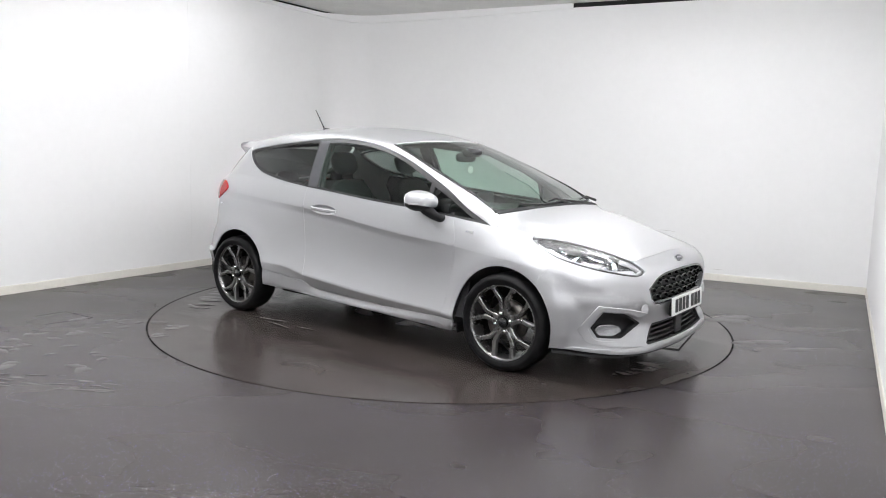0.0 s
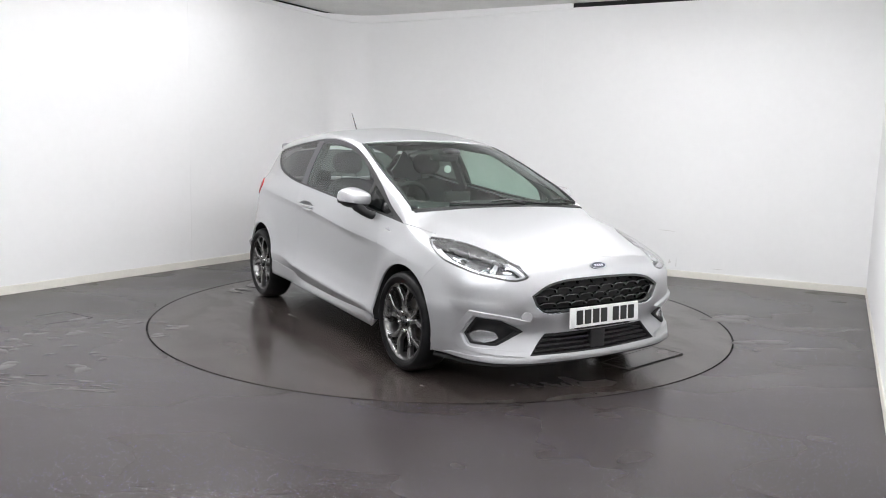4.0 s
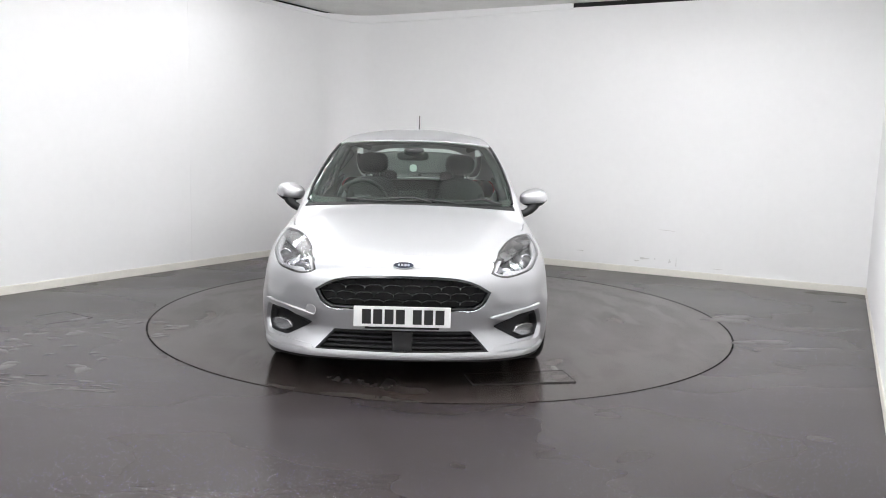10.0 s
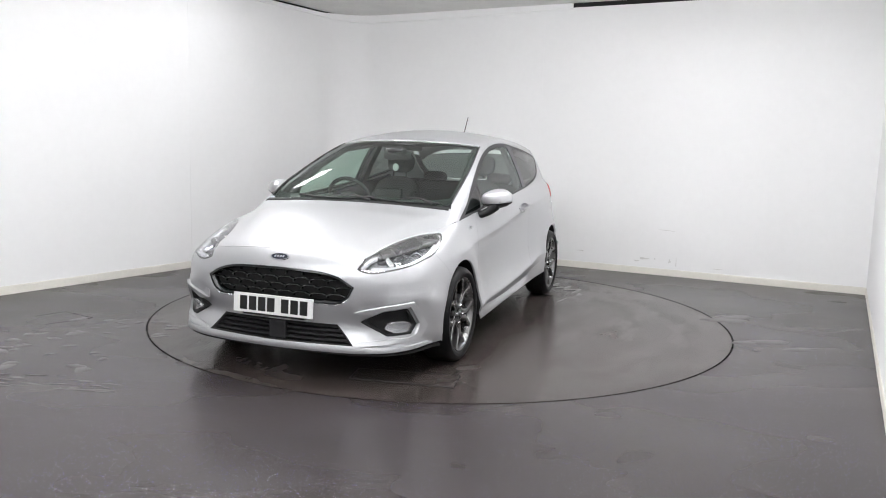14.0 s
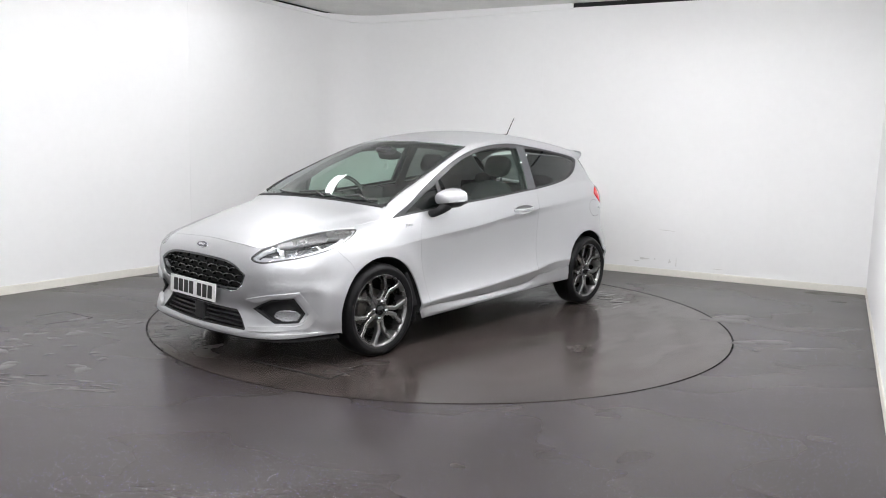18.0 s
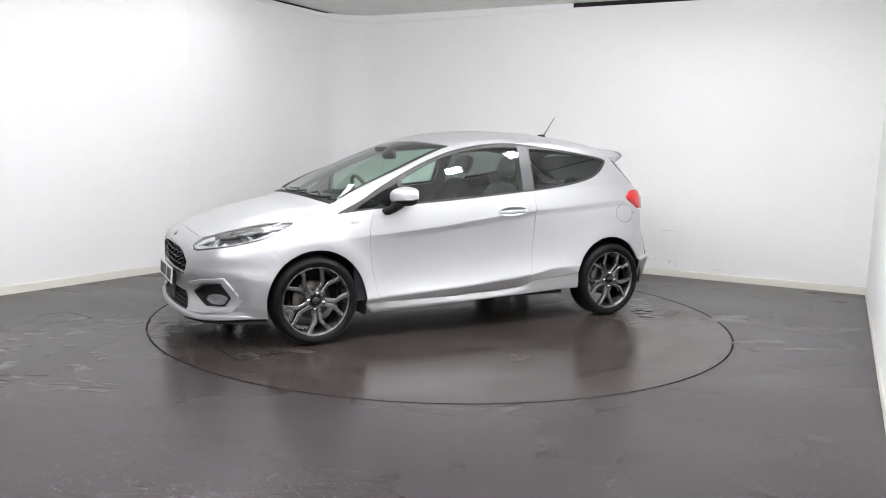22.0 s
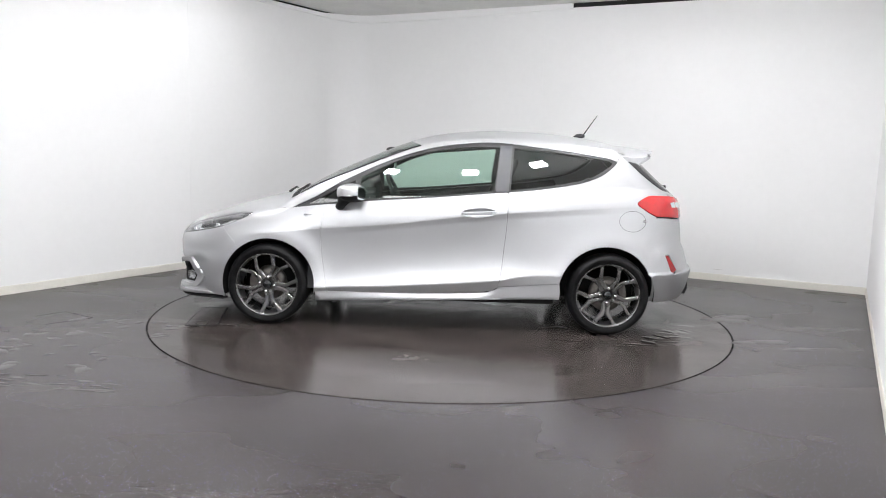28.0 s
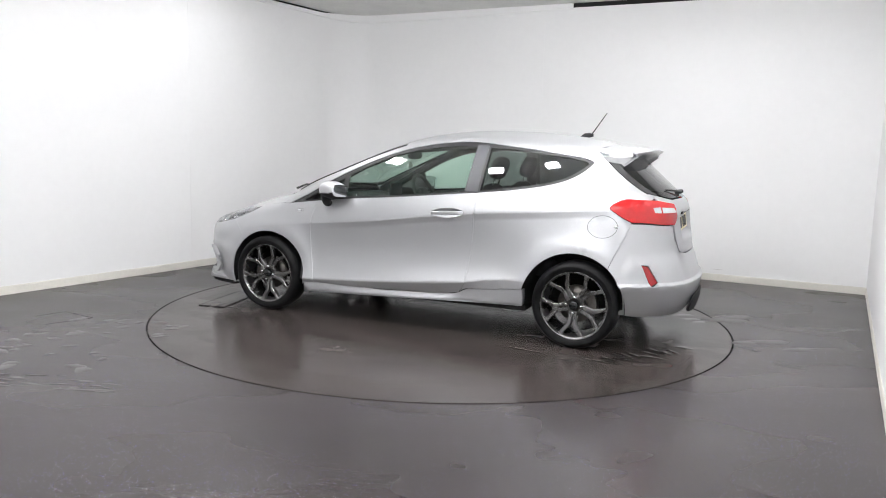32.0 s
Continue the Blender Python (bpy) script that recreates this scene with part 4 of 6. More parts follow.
GRILLE = [(0.0, 0.640), (0.262, 0.632), (0.385, 0.607), (0.478, 0.556), (0.442, 0.487), (0.390, 0.452), (0.27, 0.449), (0.0, 0.449)]
grille_half = [tuple(q) for q in flat("nose", lift("front", line(GRILLE, 0.02, (3, 5))))]
LOWER = [(0.0, 0.336), (0.371, 0.336), (0.476, 0.228), (0.0, 0.222)]
lower_half = [tuple(q) for q in flat("nose", lift("front", line(LOWER, 0.03, (1, 2))))]
FOG = smooth_line([(0.459, 0.356), (0.566, 0.418), (0.686, 0.433), (0.74, 0.341), (0.708, 0.289), (0.585, 0.284)], 0.02, True, (0, 1, 2, 3, 4, 5))
HL_UNDER = [(0.436, 0.656), (0.455, 0.642), (0.511, 0.631), (0.613, 0.647), (0.72, 0.668), (0.85, 0.701)]
seam_n = [tuple(q) for q in flat("nose", lift("side", SEAM_F))]
edge_n = [tuple(q) for q in flat("nose", lift("top", line(B_EDGE, 0.03)))]
arch_n = [tuple(q) for q in flat("nose", lift("side", arc(*ARCH_F, 48.5, -17, 18)))]
bump_half = edge_n + [(0.464, 0.690)] + line(HL_UNDER, 0.03) + seam_n + arch_n[1:] + line([(0.925, 0.205), (0.6, 0.198), (0.3, 0.195), (0.0, 0.194)], 0.04)


def bumper_push(p):
    x, y, z = p[:, 0], np.abs(p[:, 1]), p[:, 2]
    a = np.arctan2(y, x - AXIS)
    # a hollow above the foot, a ridge over the fog lamp recess
    ridge = 0.010 * bell((z - (0.475 - 0.10 * np.clip(0.7 - a, 0, 1))) / 0.022) * bell((a - 0.58) / 0.22)
    hollow = -0.007 * bell((z - 0.53) / 0.05) * bell((a - 0.72) / 0.20)
    cheek = -0.018 * bell((z - 0.33) / 0.07) * bell((a - 0.43) / 0.08)
    pod = -0.012 * np.clip((0.83 - a) / 0.03, 0, 1) * np.clip((a - 0.42) / 0.05, 0, 1) * np.clip((0.492 - z) / 0.02, 0, 1) * np.clip((z - 0.205) / 0.02, 0, 1)
    return ridge + hollow + cheek + pod


panel("front_bumper", "nose", sym_nose(bump_half), PAINT, car, "silver front bumper", holes=[sym_nose(grille_half), sym_nose(lower_half), FOG, [(-a, b) for a, b in FOG]],
      step=(0.03, 0.028), push=bumper_push, gap=0.0013)

# black strip added behind the bonnet seam; its colour stands for the gap's shade
seal = [(a, z + 0.010) for a, z in edge_n] + [(a, z - 0.010) for a, z in edge_n[::-1]]
panel("bonnet_gap_strip", "nose", [p for p in seal if p[0] > 0.01] + [(-a, z) for a, z in seal[::-1] if a > 0.01], GAP, car, "black strip that darkens the gap under the bonnet edge", gap=0, depth=0.0, proud=-0.008, step=0.05)
splitter = line([(0.0, 0.220), (0.3, 0.221), (0.6, 0.223), (0.82, 0.224)], 0.04) + line([(0.85, 0.214), (0.6, 0.199), (0.3, 0.193), (0.0, 0.191)], 0.04)
panel("splitter", "nose", sym_nose(splitter), PAINT, car, "silver lip along the foot of the bumper", gap=0, depth=0.04, proud=0.013, step=0.03)

# rear bumper and hatch
def stern_of(view, pts):
    return [tuple(q) for q in flat("stern", lift(view, pts))]


arch_s = stern_of("side", arc(*ARCH_R, 132, 183, 18))
rear_half = [(0.0, 0.640), (0.25, 0.640), (0.40, 0.66), (0.47, 0.75), (0.490, 0.842), (0.62, 0.848), (0.76, 0.860)] + stern_of("side", Q_REAR[::-1]) + arch_s \
    + line([(0.98, 0.262), (0.8, 0.23), (0.4, 0.21), (0.0, 0.205)], 0.05)


def rear_push(p):
    z, y, x = p[:, 2], np.abs(p[:, 1]), p[:, 0]
    a = np.arctan2(y, -x - AXIS)
    shelf = 0.016 * bell((z - (0.60 - 0.02 * a)) / 0.05) * (a < 0.9)
    foot = 0.020 / (1 + np.exp((z - 0.465) / 0.003))
    return shelf - 0.006 + foot - 0.26 * np.maximum(0.452 - z, 0)


REFLECTOR = [(0.80, 0.592), (0.752, 0.586), (0.690, 0.478), (0.745, 0.452)]
panel("rear_bumper", "stern", sym_nose(rear_half), PAINT, car, "silver rear bumper", step=(0.03, 0.028), push=rear_push, rows=[[(float(a), zz) for a in np.arange(-1.0, 1.0, 0.04)] for zz in (0.452, 0.460, 0.470, 0.478)],
      holes=[REFLECTOR, [(-a, b) for a, b in REFLECTOR]])
panel("reflector", "stern", REFLECTOR, RED_DARK, car, "red rear reflector", mirror=True, gap=0.003, proud=-0.002, depth=0.01)
hatch_edge = stern_of("side", HATCH_SIDE[2:])
tl = stern_of("side", TAIL_FRONT) + line([(0.62, 1.009), (0.447, 0.987), (0.432, 0.905), (0.484, 0.848), (0.62, 0.853), (0.75, 0.866)], 0.03, (1, 3))
panel("tail_light", "stern", tl, RED, car, "red wrap-round tail light", mirror=True, gap=0.003, proud=0.008, depth=0.03)
panel("tail_light_back", "stern", tl, FABRIC, car, "dark lining behind the tail light", mirror=True, gap=-0.02, proud=-0.035, depth=0.0)
low_hatch = [(0.0, 1.017), (0.265, 1.017), (0.421, 1.017), (0.60, 1.043), (0.68, 1.056)] + stern_of("side", [(-1.697, 1.034)]) \
    + [(0.62, 1.013), (0.447, 0.992), (0.425, 0.905), (0.480, 0.842), (0.455, 0.75), (0.395, 0.664), (0.25, 0.645), (0.0, 0.645)]
panel("tailgate", "stern", sym_nose(line(low_hatch, 0.03, (4, 5, 7, 9))), PAINT, car, "silver tailgate", step=0.03,
      push=lambda p: -0.052 * np.clip((0.31 - np.abs(p[:, 1])) / 0.03, 0, 1) * np.clip((p[:, 2] - 0.755) / 0.03, 0, 1) * np.clip((0.925 - p[:, 2]) / 0.03, 0, 1))
g_half = line([(0.0, 1.022), (0.265, 1.022), (0.421, 1.022), (0.60, 1.048), (0.69, 1.066)], 0.04) + stern_of("side", [(x + 0.004, z + 0.004) for x, z in HATCH_SIDE if 1.062 < z < 1.25]) + [(0.45, 1.285), (0.0, 1.292)]
panel("rear_window", "stern", sym_nose(g_half), PRIVACY, car, "dark rear window", step=0.05, gap=0.004, depth=0.006)

# ---------------------------------------------------------------- car: wheels, lamps, trim
def blob(bm, mid, half, power=3.0, m=None, nu=24, nv=14):
    """A rounded block (superellipsoid)."""
    def sp(v):
        return math.copysign(abs(v) ** (2 / power), v)
    m = m or Matrix.Identity(4)
    rings = []
    for i in range(nv + 1):
        b = -math.pi / 2 + math.pi * i / nv
        if i in (0, nv):
            rings.append([bm.verts.new(m @ Vector((mid[0], mid[1], mid[2] + half[2] * math.copysign(1, b))))])
            continue
        rings.append([bm.verts.new(m @ Vector((mid[0] + half[0] * sp(math.cos(b)) * sp(math.cos(a)), mid[1] + half[1] * sp(math.cos(b)) * sp(math.sin(a)),
                                               mid[2] + half[2] * sp(math.sin(b))))) for a in (2 * math.pi * j / nu for j in range(nu))])
    for r0, r1 in zip(rings, rings[1:]):
        for j in range(nu):
            k = (j + 1) % nu
            if len(r0) == 1:
                bm.faces.new((r0[0], r1[k], r1[j]))
            elif len(r1) == 1:
                bm.faces.new((r0[j], r0[k], r1[0]))
            else:
                bm.faces.new((r0[j], r0[k], r1[k], r1[j]))
    return bm


def strip(bm, pts, width, height, axis=(0, 1, 0), taper=None):
    """A bar of box section along points; axis: its outward side."""
    pts = [Vector(p) for p in pts]
    up = Vector(axis)
    rings = []
    for i, p in enumerate(pts):
        d = (pts[min(i + 1, len(pts) - 1)] - pts[max(i - 1, 0)]).normalized()
        s = d.cross(up).normalized()
        w = (taper[i] if taper else 1) * width / 2
        b = min(w, height) * 0.35
        sec = ((-w, -height), (-w, -b), (-w + b, 0), (w - b, 0), (w, -b), (w, -height))
        rings.append([bm.verts.new(p + s * a + up * h) for a, h in sec])
    n = 6
    for r0, r1 in zip(rings, rings[1:]):
        for j in range(n):
            bm.faces.new((r0[j], r0[(j + 1) % n], r1[(j + 1) % n], r1[j]))
    bm.faces.new(rings[0])
    bm.faces.new(rings[-1][::-1])
    bmesh.ops.recalc_face_normals(bm, faces=bm.faces)
    return bm


# wheel: built facing +y, its outer face at y = 0.09 of its own space

def make_wheel(side, xw, turn, bolts):
    w = new("wheel")
    w.parent = car
    bm = bmesh.new()
    prof = [(0.226, -0.10), (0.25, -0.104), (0.275, -0.098), (0.291, -0.08), (0.297, -0.055), (0.2975, 0.0), (0.297, 0.055), (0.291, 0.078), (0.280, 0.092),
            (0.268, 0.099), (0.262, 0.1005), (0.258, 0.0985), (0.247, 0.0985), (0.243, 0.0965), (0.234, 0.092), (0.229, 0.084), (0.225, 0.07)]
    lathe(bm, prof, 96)
    part("tyre", bm, RUBBER, w, "low black tyre", smooth=True)
    bm = bmesh.new()
    lathe(bm, [(0.2265, 0.068), (0.231, 0.080), (0.231, 0.0875), (0.2275, 0.0885), (0.221, 0.083), (0.215, 0.066), (0.207, 0.03), (0.203, -0.09), (0.21, -0.1)], 96)
    part("rim", bm, ALLOY, w, "dark alloy rim with a machined lip", smooth=True)
    for k in range(5):
        c = radians(-95 + 72 * k + turn)
        for s in (1, -1):
            e = Vector((math.cos(c), 0, math.sin(c)))
            f = Vector((-math.sin(c), 0, math.cos(c)))

            def at(r, q, y):
                return e * r + f * (q * s) + Vector((0, y, 0))
            bm = bmesh.new()
            pts = [at(0.045, 0.016, 0.066), at(0.085, 0.016, 0.069), at(0.125, 0.018, 0.073), at(0.142, 0.024, 0.075), at(0.165, 0.043, 0.077), at(0.19, 0.060, 0.079), at(0.214, 0.074, 0.0815)]
            strip(bm, pts, 0.0255, 0.034, (0, 1, 0), [1.3, 1.0, 1.0, 1.12, 1.0, 1.0, 1.4])
            part("spoke", bm, ALLOY, w)
    bm = bmesh.new()
    lathe(bm, [(0.074, 0.02), (0.074, 0.055), (0.066, 0.064), (0.036, 0.066), (0.034, 0.058), (0.0, 0.058)], 40)
    part("hub", bm, ALLOY_DARK, w, smooth=True)
    bm = bmesh.new()
    lathe(bm, [(0.030, 0.055), (0.030, 0.078), (0.026, 0.081), (0.0, 0.082)], 32)
    part("centre_cap", bm, BLACK_GLOSS, w, "gloss black centre cap", smooth=True)
    for k in range(4):
        q = radians(bolts + 90 * k)
        bm = bmesh.new()
        lathe(bm, [(0.012, 0.055), (0.012, 0.077), (0.009, 0.082), (0.0, 0.082)], 12)
        b = part("wheel_nut", bm, CHROME, w, smooth=True)
        b.location = (0.054 * math.cos(q), 0, 0.054 * math.sin(q))
    bm = bmesh.new()
    lathe(bm, [(0.0, 0.012), (0.05, 0.012), (0.052, 0.0), (0.068, -0.004), (0.128, -0.004), (0.129, -0.02), (0.06, -0.02)], 48)
    part("brake_disc", bm, STEEL, w, smooth=True)
    bm = bmesh.new()
    for i in range(5):
        a0 = radians(-28 + 56 * i / 5)
        box(bm, (0.085, -0.06, -0.018), (0.145, 0.022, 0.018), 0.006, Matrix.Rotation(-a0 if xw > 0 else math.pi - a0, 4, "Y"))
    part("brake_caliper", bm, STEEL, w)
    w.matrix_basis = pose(xw, 0.758 * side, HUB_Z, 0, 0, 0 if side > 0 else 180)
    return w


make_wheel(1, WB, -2, 10)
make_wheel(1, -WB, 9, 4)
make_wheel(-1, WB, 39, 75)
make_wheel(-1, -WB, 31, 60)

# wheel housings, underbody and the dark inside of the shell
for (cx, cz, r), fore, aft in ((ARCH_F, -15, 190), (ARCH_R, -6, 188)):
    for s in (1, -1):
        bm = bmesh.new()
        edge = arc(cx, cz, r + 0.006, fore, aft, 30)
        inn = [bm.verts.new((x, 0.46 * s, z)) for x, z in edge]
        outv = [bm.verts.new((x, (float(side_w(np.array(x), np.array(min(max(z, 0.2), 0.7)))) - 0.012) * s, z)) for x, z in edge]
        for i in range(len(edge) - 1):
            bm.faces.new((inn[i], inn[i + 1], outv[i + 1], outv[i]))
        bm.faces.new(inn)
        part("wheel_housing", bm, CARBON, car, "black wheel housing liner")
bm = bmesh.new()
box(bm, (-0.87, -0.70, 0.19), (0.87, 0.70, 0.24), 0.01)
box(bm, (-1.74, -0.45, 0.20), (1.85, 0.45, 0.30), 0.02)
box(bm, (1.0, -0.44, 0.28), (1.72, 0.44, 0.74), 0.02)
box(bm, (-1.70, -0.44, 0.28), (-1.0, 0.44, 0.62), 0.02)
box(bm, (1.58, -0.60, 0.20), (1.80, 0.60, 0.60), 0.03)
box(bm, (-1.68, -0.52, 0.24), (-1.55, 0.52, 0.62), 0.03)
part("underbody", bm, CARBON, car, "black underbody and engine bay")
# black undertray edge below the front bumper
bm = bmesh.new()
tray = [tuple(lift("nose", [(a, 0.185)])[0]) for a in np.linspace(-0.9, 0.9, 30)]
strip(bm, [(x - 0.03 * math.copysign(1, x), y * 0.975, 0.190) for x, y, z in tray], 0.06, 0.016, (0, 0, 1))
part("chin_spoiler", bm, BLACK_PLASTIC, car, "black plastic chin under the bumper")
for s in (1, -1):
    bm = bmesh.new()
    box(bm, (0.872, 0.68 * s - 0.11, 0.165), (0.884, 0.68 * s + 0.11, 0.25), 0.003)
    part("mud_flap", bm, BLACK_PLASTIC, car)

card = [(0.95, 0.26), (0.95, 0.875), (0.80, 0.903), (0.52, 0.934), (0.1, 0.967), (-0.30, 1.007), (-0.75, 1.05), (-0.98, 1.088), (-1.05, 1.0), (-1.0, 0.7), (-0.87, 0.6), (-0.86, 0.26)]
panel("door_card", "side", line(card + card[:1], 0.05, tuple(range(13)))[:-1], FABRIC, car, "charcoal inner door trim", mirror=True, proud=-0.055, depth=0.02, gap=0.0, step=0.08)
half_h = [(0.24, 0.0), (0.16, 0.45), (0.12, 0.545), (-0.4, 0.535), (-1.0, 0.50), (-1.28, 0.46), (-1.30, 0.0)]
panel("headlining", "top", both_sides(line(half_h, 0.06)), material("grey_headlining", (0.12, 0.12, 0.12), 0.95), car, "grey cloth headlining", proud=-0.035, depth=0.004, gap=0, step=0.1)
panel("windscreen_frit", "top", both_sides(line([(1.136, 0.0), (1.12, 0.38), (1.08, 0.60), (1.028, 0.668), (0.97, 0.666), (1.02, 0.57), (1.055, 0.38), (1.07, 0.0)], 0.03)), BLACK_GLOSS, car,
      "black band at the foot of the windscreen", gap=0.0, depth=0.003, proud=-0.006)
for s in (1, -1):
    pts = [(x, y * s) for x, y in WS_SIDE]
    inn = [(x, (abs(y) - 0.022) * s) for x, y in WS_SIDE]
    panel("screen_edge", "top", pts + inn[::-1], BLACK_GLOSS, car, "black band along the windscreen edge", gap=0.0, depth=0.003, proud=-0.0055)

# headlights
def lamp_view(view, pts):
    return [tuple(q) for q in flat("lamp", lift(view, pts))]


HL = lamp_view("nose", line([(0.462, 0.686), (0.441, 0.660), (0.458, 0.646), (0.511, 0.635), (0.613, 0.651), (0.72, 0.672), (0.85, 0.705)], 0.02)) + lamp_view("side", HL_LOW[::-1][1:]) \
    + lamp_view("side", [(1.371, 0.820)]) + lamp_view("top", line(hl_top[::-1] + [(1.897, 0.502)], 0.03))
heads = []
for s in (1, -1):
    h = new("headlight")
    h.parent = car
    heads.append(h)
heads = tuple(heads)


def lamp_pts(marks, step=0.02, sharp=()):
    return smooth_line(lamp_view("nose", marks), step, True, sharp)


panel("lens", "lamp", HL, LENS, heads, "clear headlight lens", gap=0.003, depth=0.012, proud=0.001, step=0.03, mirror=True)
panel("bezel", "lamp", HL, ALLOY_DARK, heads, "dark grey bezel", holes=[shrunk(HL, 0.008)], gap=0, depth=0.05, proud=-0.006, step=0.05, mirror=True)
panel("housing", "lamp", shrunk(HL, 0.004), LAMP_GREY, heads, "smoked grey lamp housing", gap=0, depth=0.01, proud=-0.045, step=0.02, mirror=True,
      push=lambda p: 0.004 * np.sin(p[:, 0] * 90) * np.sin(p[:, 2] * 130))
BROW = lamp_view("top", [(1.86, 0.524), (1.77, 0.542), (1.67, 0.576), (1.57, 0.616), (1.475, 0.669), (1.408, 0.732), (1.437, 0.760), (1.50, 0.738), (1.59, 0.690), (1.69, 0.640), (1.79, 0.580)])
panel("brow", "lamp", smooth_line(BROW, 0.02), ALLOY, heads, "grey brow strip along the top of the lamp", gap=0, depth=0.03, proud=-0.010, step=0.03, mirror=True)
panel("light_ring", "lamp", shrunk(HL, 0.009), LAMP_WHITE, heads, "pale running light loop", holes=[shrunk(HL, 0.021)], gap=0, depth=0.025, proud=-0.013, step=0.03, mirror=True)
BAR = [(0.50, 0.655), (0.60, 0.657), (0.70, 0.668), (0.82, 0.695), (0.91, 0.735), (0.95, 0.768), (0.935, 0.772), (0.885, 0.745), (0.80, 0.708), (0.70, 0.682), (0.60, 0.671), (0.51, 0.668)]
panel("light_bar", "lamp", lamp_pts(BAR), LAMP_WHITE, heads, "bright running light strip", gap=0, depth=0.02, proud=-0.014, step=0.03, mirror=True)
panel("indicator", "lamp", lamp_pts([(0.50, 0.675), (0.535, 0.70), (0.56, 0.69), (0.53, 0.668)]), LAMP_GREY, heads, "unlit grey indicator", gap=0, depth=0.012, proud=-0.030, step=0.05, mirror=True)
for q in ([(0.60, 0.685), (0.585, 0.715), (0.60, 0.722), (0.625, 0.685)],):
    panel("reflector_fin", "lamp", lamp_pts(q, 0.02, (0, 1, 2, 3)), CHROME, heads, "chrome fin", gap=0, depth=0.03, proud=-0.018, step=0.03, mirror=True)
for s, head in ((1, heads[0]), (-1, heads[1])):
    for aa, zz, rr, nm in ((0.785, 0.724, 0.034, "projector"), (0.655, 0.697, 0.022, "lamp_bowl")):
        q = lift("nose", [(aa, zz)])
        p = q[0] - normal_at(q)[0] * 0.052
        d = Vector((0.96, 0.25, 0.05)).normalized()
        mm = Matrix.Translation((p[0], p[1] * s, p[2])) @ Vector((d.x, d.y * s, d.z)).to_track_quat("Y", "Z").to_matrix().to_4x4()
        bm = bmesh.new()
        lathe(bm, [(rr * 1.15, -0.02), (rr * 1.2, 0.006), (rr * 1.1, 0.010), (rr, 0.004), (rr * 0.98, -0.02)], 28)
        part("reflector_ring", bm, CHROME, head, "chrome lamp ring", smooth=True).matrix_basis = mm
        bm = bmesh.new()
        lathe(bm, [(rr, -0.02), (rr, -0.006), (rr * 0.8, 0.006), (rr * 0.45, 0.013), (0.0, 0.0155)], 28)
        part(nm, bm, ALLOY if nm == "projector" else CHROME, head, "lamp glass", smooth=True).matrix_basis = mm

# grille: dark backing, wavy honeycomb bars, frame
panel("grille_backing", "nose", sym_nose(grille_half), CARBON, car, "black backing behind the grille", gap=-0.004, depth=0.0, proud=-0.055, step=0.06)
fr_out = [tuple(q) for q in flat("nose", lift("front", line(GRILLE, 0.02, (3, 5))))]
go = sym_nose(fr_out)
panel("grille_frame", "nose", go, BLACK_GLOSS, car, "gloss black grille frame", holes=[shrunk(go, 0.011)], gap=0.0, depth=0.05, proud=-0.004, step=0.05)
gin = shrunk(go, 0.010)
PX, PZ = 0.104, 0.042


def skin_pts(yz, sink):
    """Points of a front drawing put on the skin, sunk a little."""
    q = lift("front", yz)
    return q - normal_at(q) * sink


for row in range(-1, 6):
    for col in range(-6, 7):
        y0 = col * PX + (PX / 2 if row % 2 else 0)
        z0 = 0.445 + row * PZ
        cell = [(y0 - PX / 2, z0 + PZ * 0.16), (y0 - PX * 0.24, z0 + PZ * 0.42), (y0 + PX * 0.24, z0 + PZ * 0.42), (y0 + PX / 2, z0 + PZ * 0.16), (y0 + PX / 2, z0 - PZ * 0.20)]
        nz = np.array([(a, b) for a, b in flat("nose", lift("front", cell))])
        ok = inside(gin, nz)
        if not ok.any():
            continue
        q = skin_pts(cell, 0.022)
        bm = bmesh.new()
        for i in range(4):
            if ok[i] and ok[i + 1]:
                a, b = Vector(q[i]), Vector(q[i + 1])
                strip(bm, [a, (a + b) / 2 + Vector((0.004, 0, 0)), b], 0.006, 0.02, (1, 0, 0))
        if bm.faces:
            part("grille_bar", bm, BLACK_GLOSS, car)
        else:
            bm.free()
# chrome lip below the grille
for s in (1, -1):
    bm = bmesh.new()
    tube(bm, [tuple(p) for p in skin_pts([(s * a, b) for a, b in ((0.29, 0.452), (0.36, 0.447), (0.405, 0.458), (0.445, 0.488))], -0.001)], 0.0035, 6)
    part("grille_lip", bm, CHROME, car, "thin bright lip under the grille", smooth=True)

# lower grille
lo = sym_nose(lower_half)
panel("lower_grille_backing", "nose", lo, CARBON, car, "black lower grille backing", gap=-0.004, depth=0.0, proud=-0.06, step=0.06)
for z in (0.225, 0.250, 0.275, 0.300, 0.322):
    w = 0.371 + (0.336 - z) * 0.86 - 0.008
    bm = bmesh.new()
    strip(bm, [tuple(p) for p in skin_pts([(y, z) for y in np.linspace(-w, w, 21)], 0.022)], 0.010, 0.03, (1, 0, 0))
    part("slat", bm, BLACK_TRIM, car)
bm = bmesh.new()
box(bm, (1.985, -0.055, 0.222), (2.022, 0.055, 0.330), 0.008)
part("sensor_block", bm, BLACK_TRIM, car, "black sensor cover in the lower grille")
panel("lower_grille_frame", "nose", lo, BLACK_PLASTIC, car, "black frame of the lower grille", holes=[shrunk(lo, 0.008)], gap=0.0, depth=0.05, proud=-0.006, step=0.06)

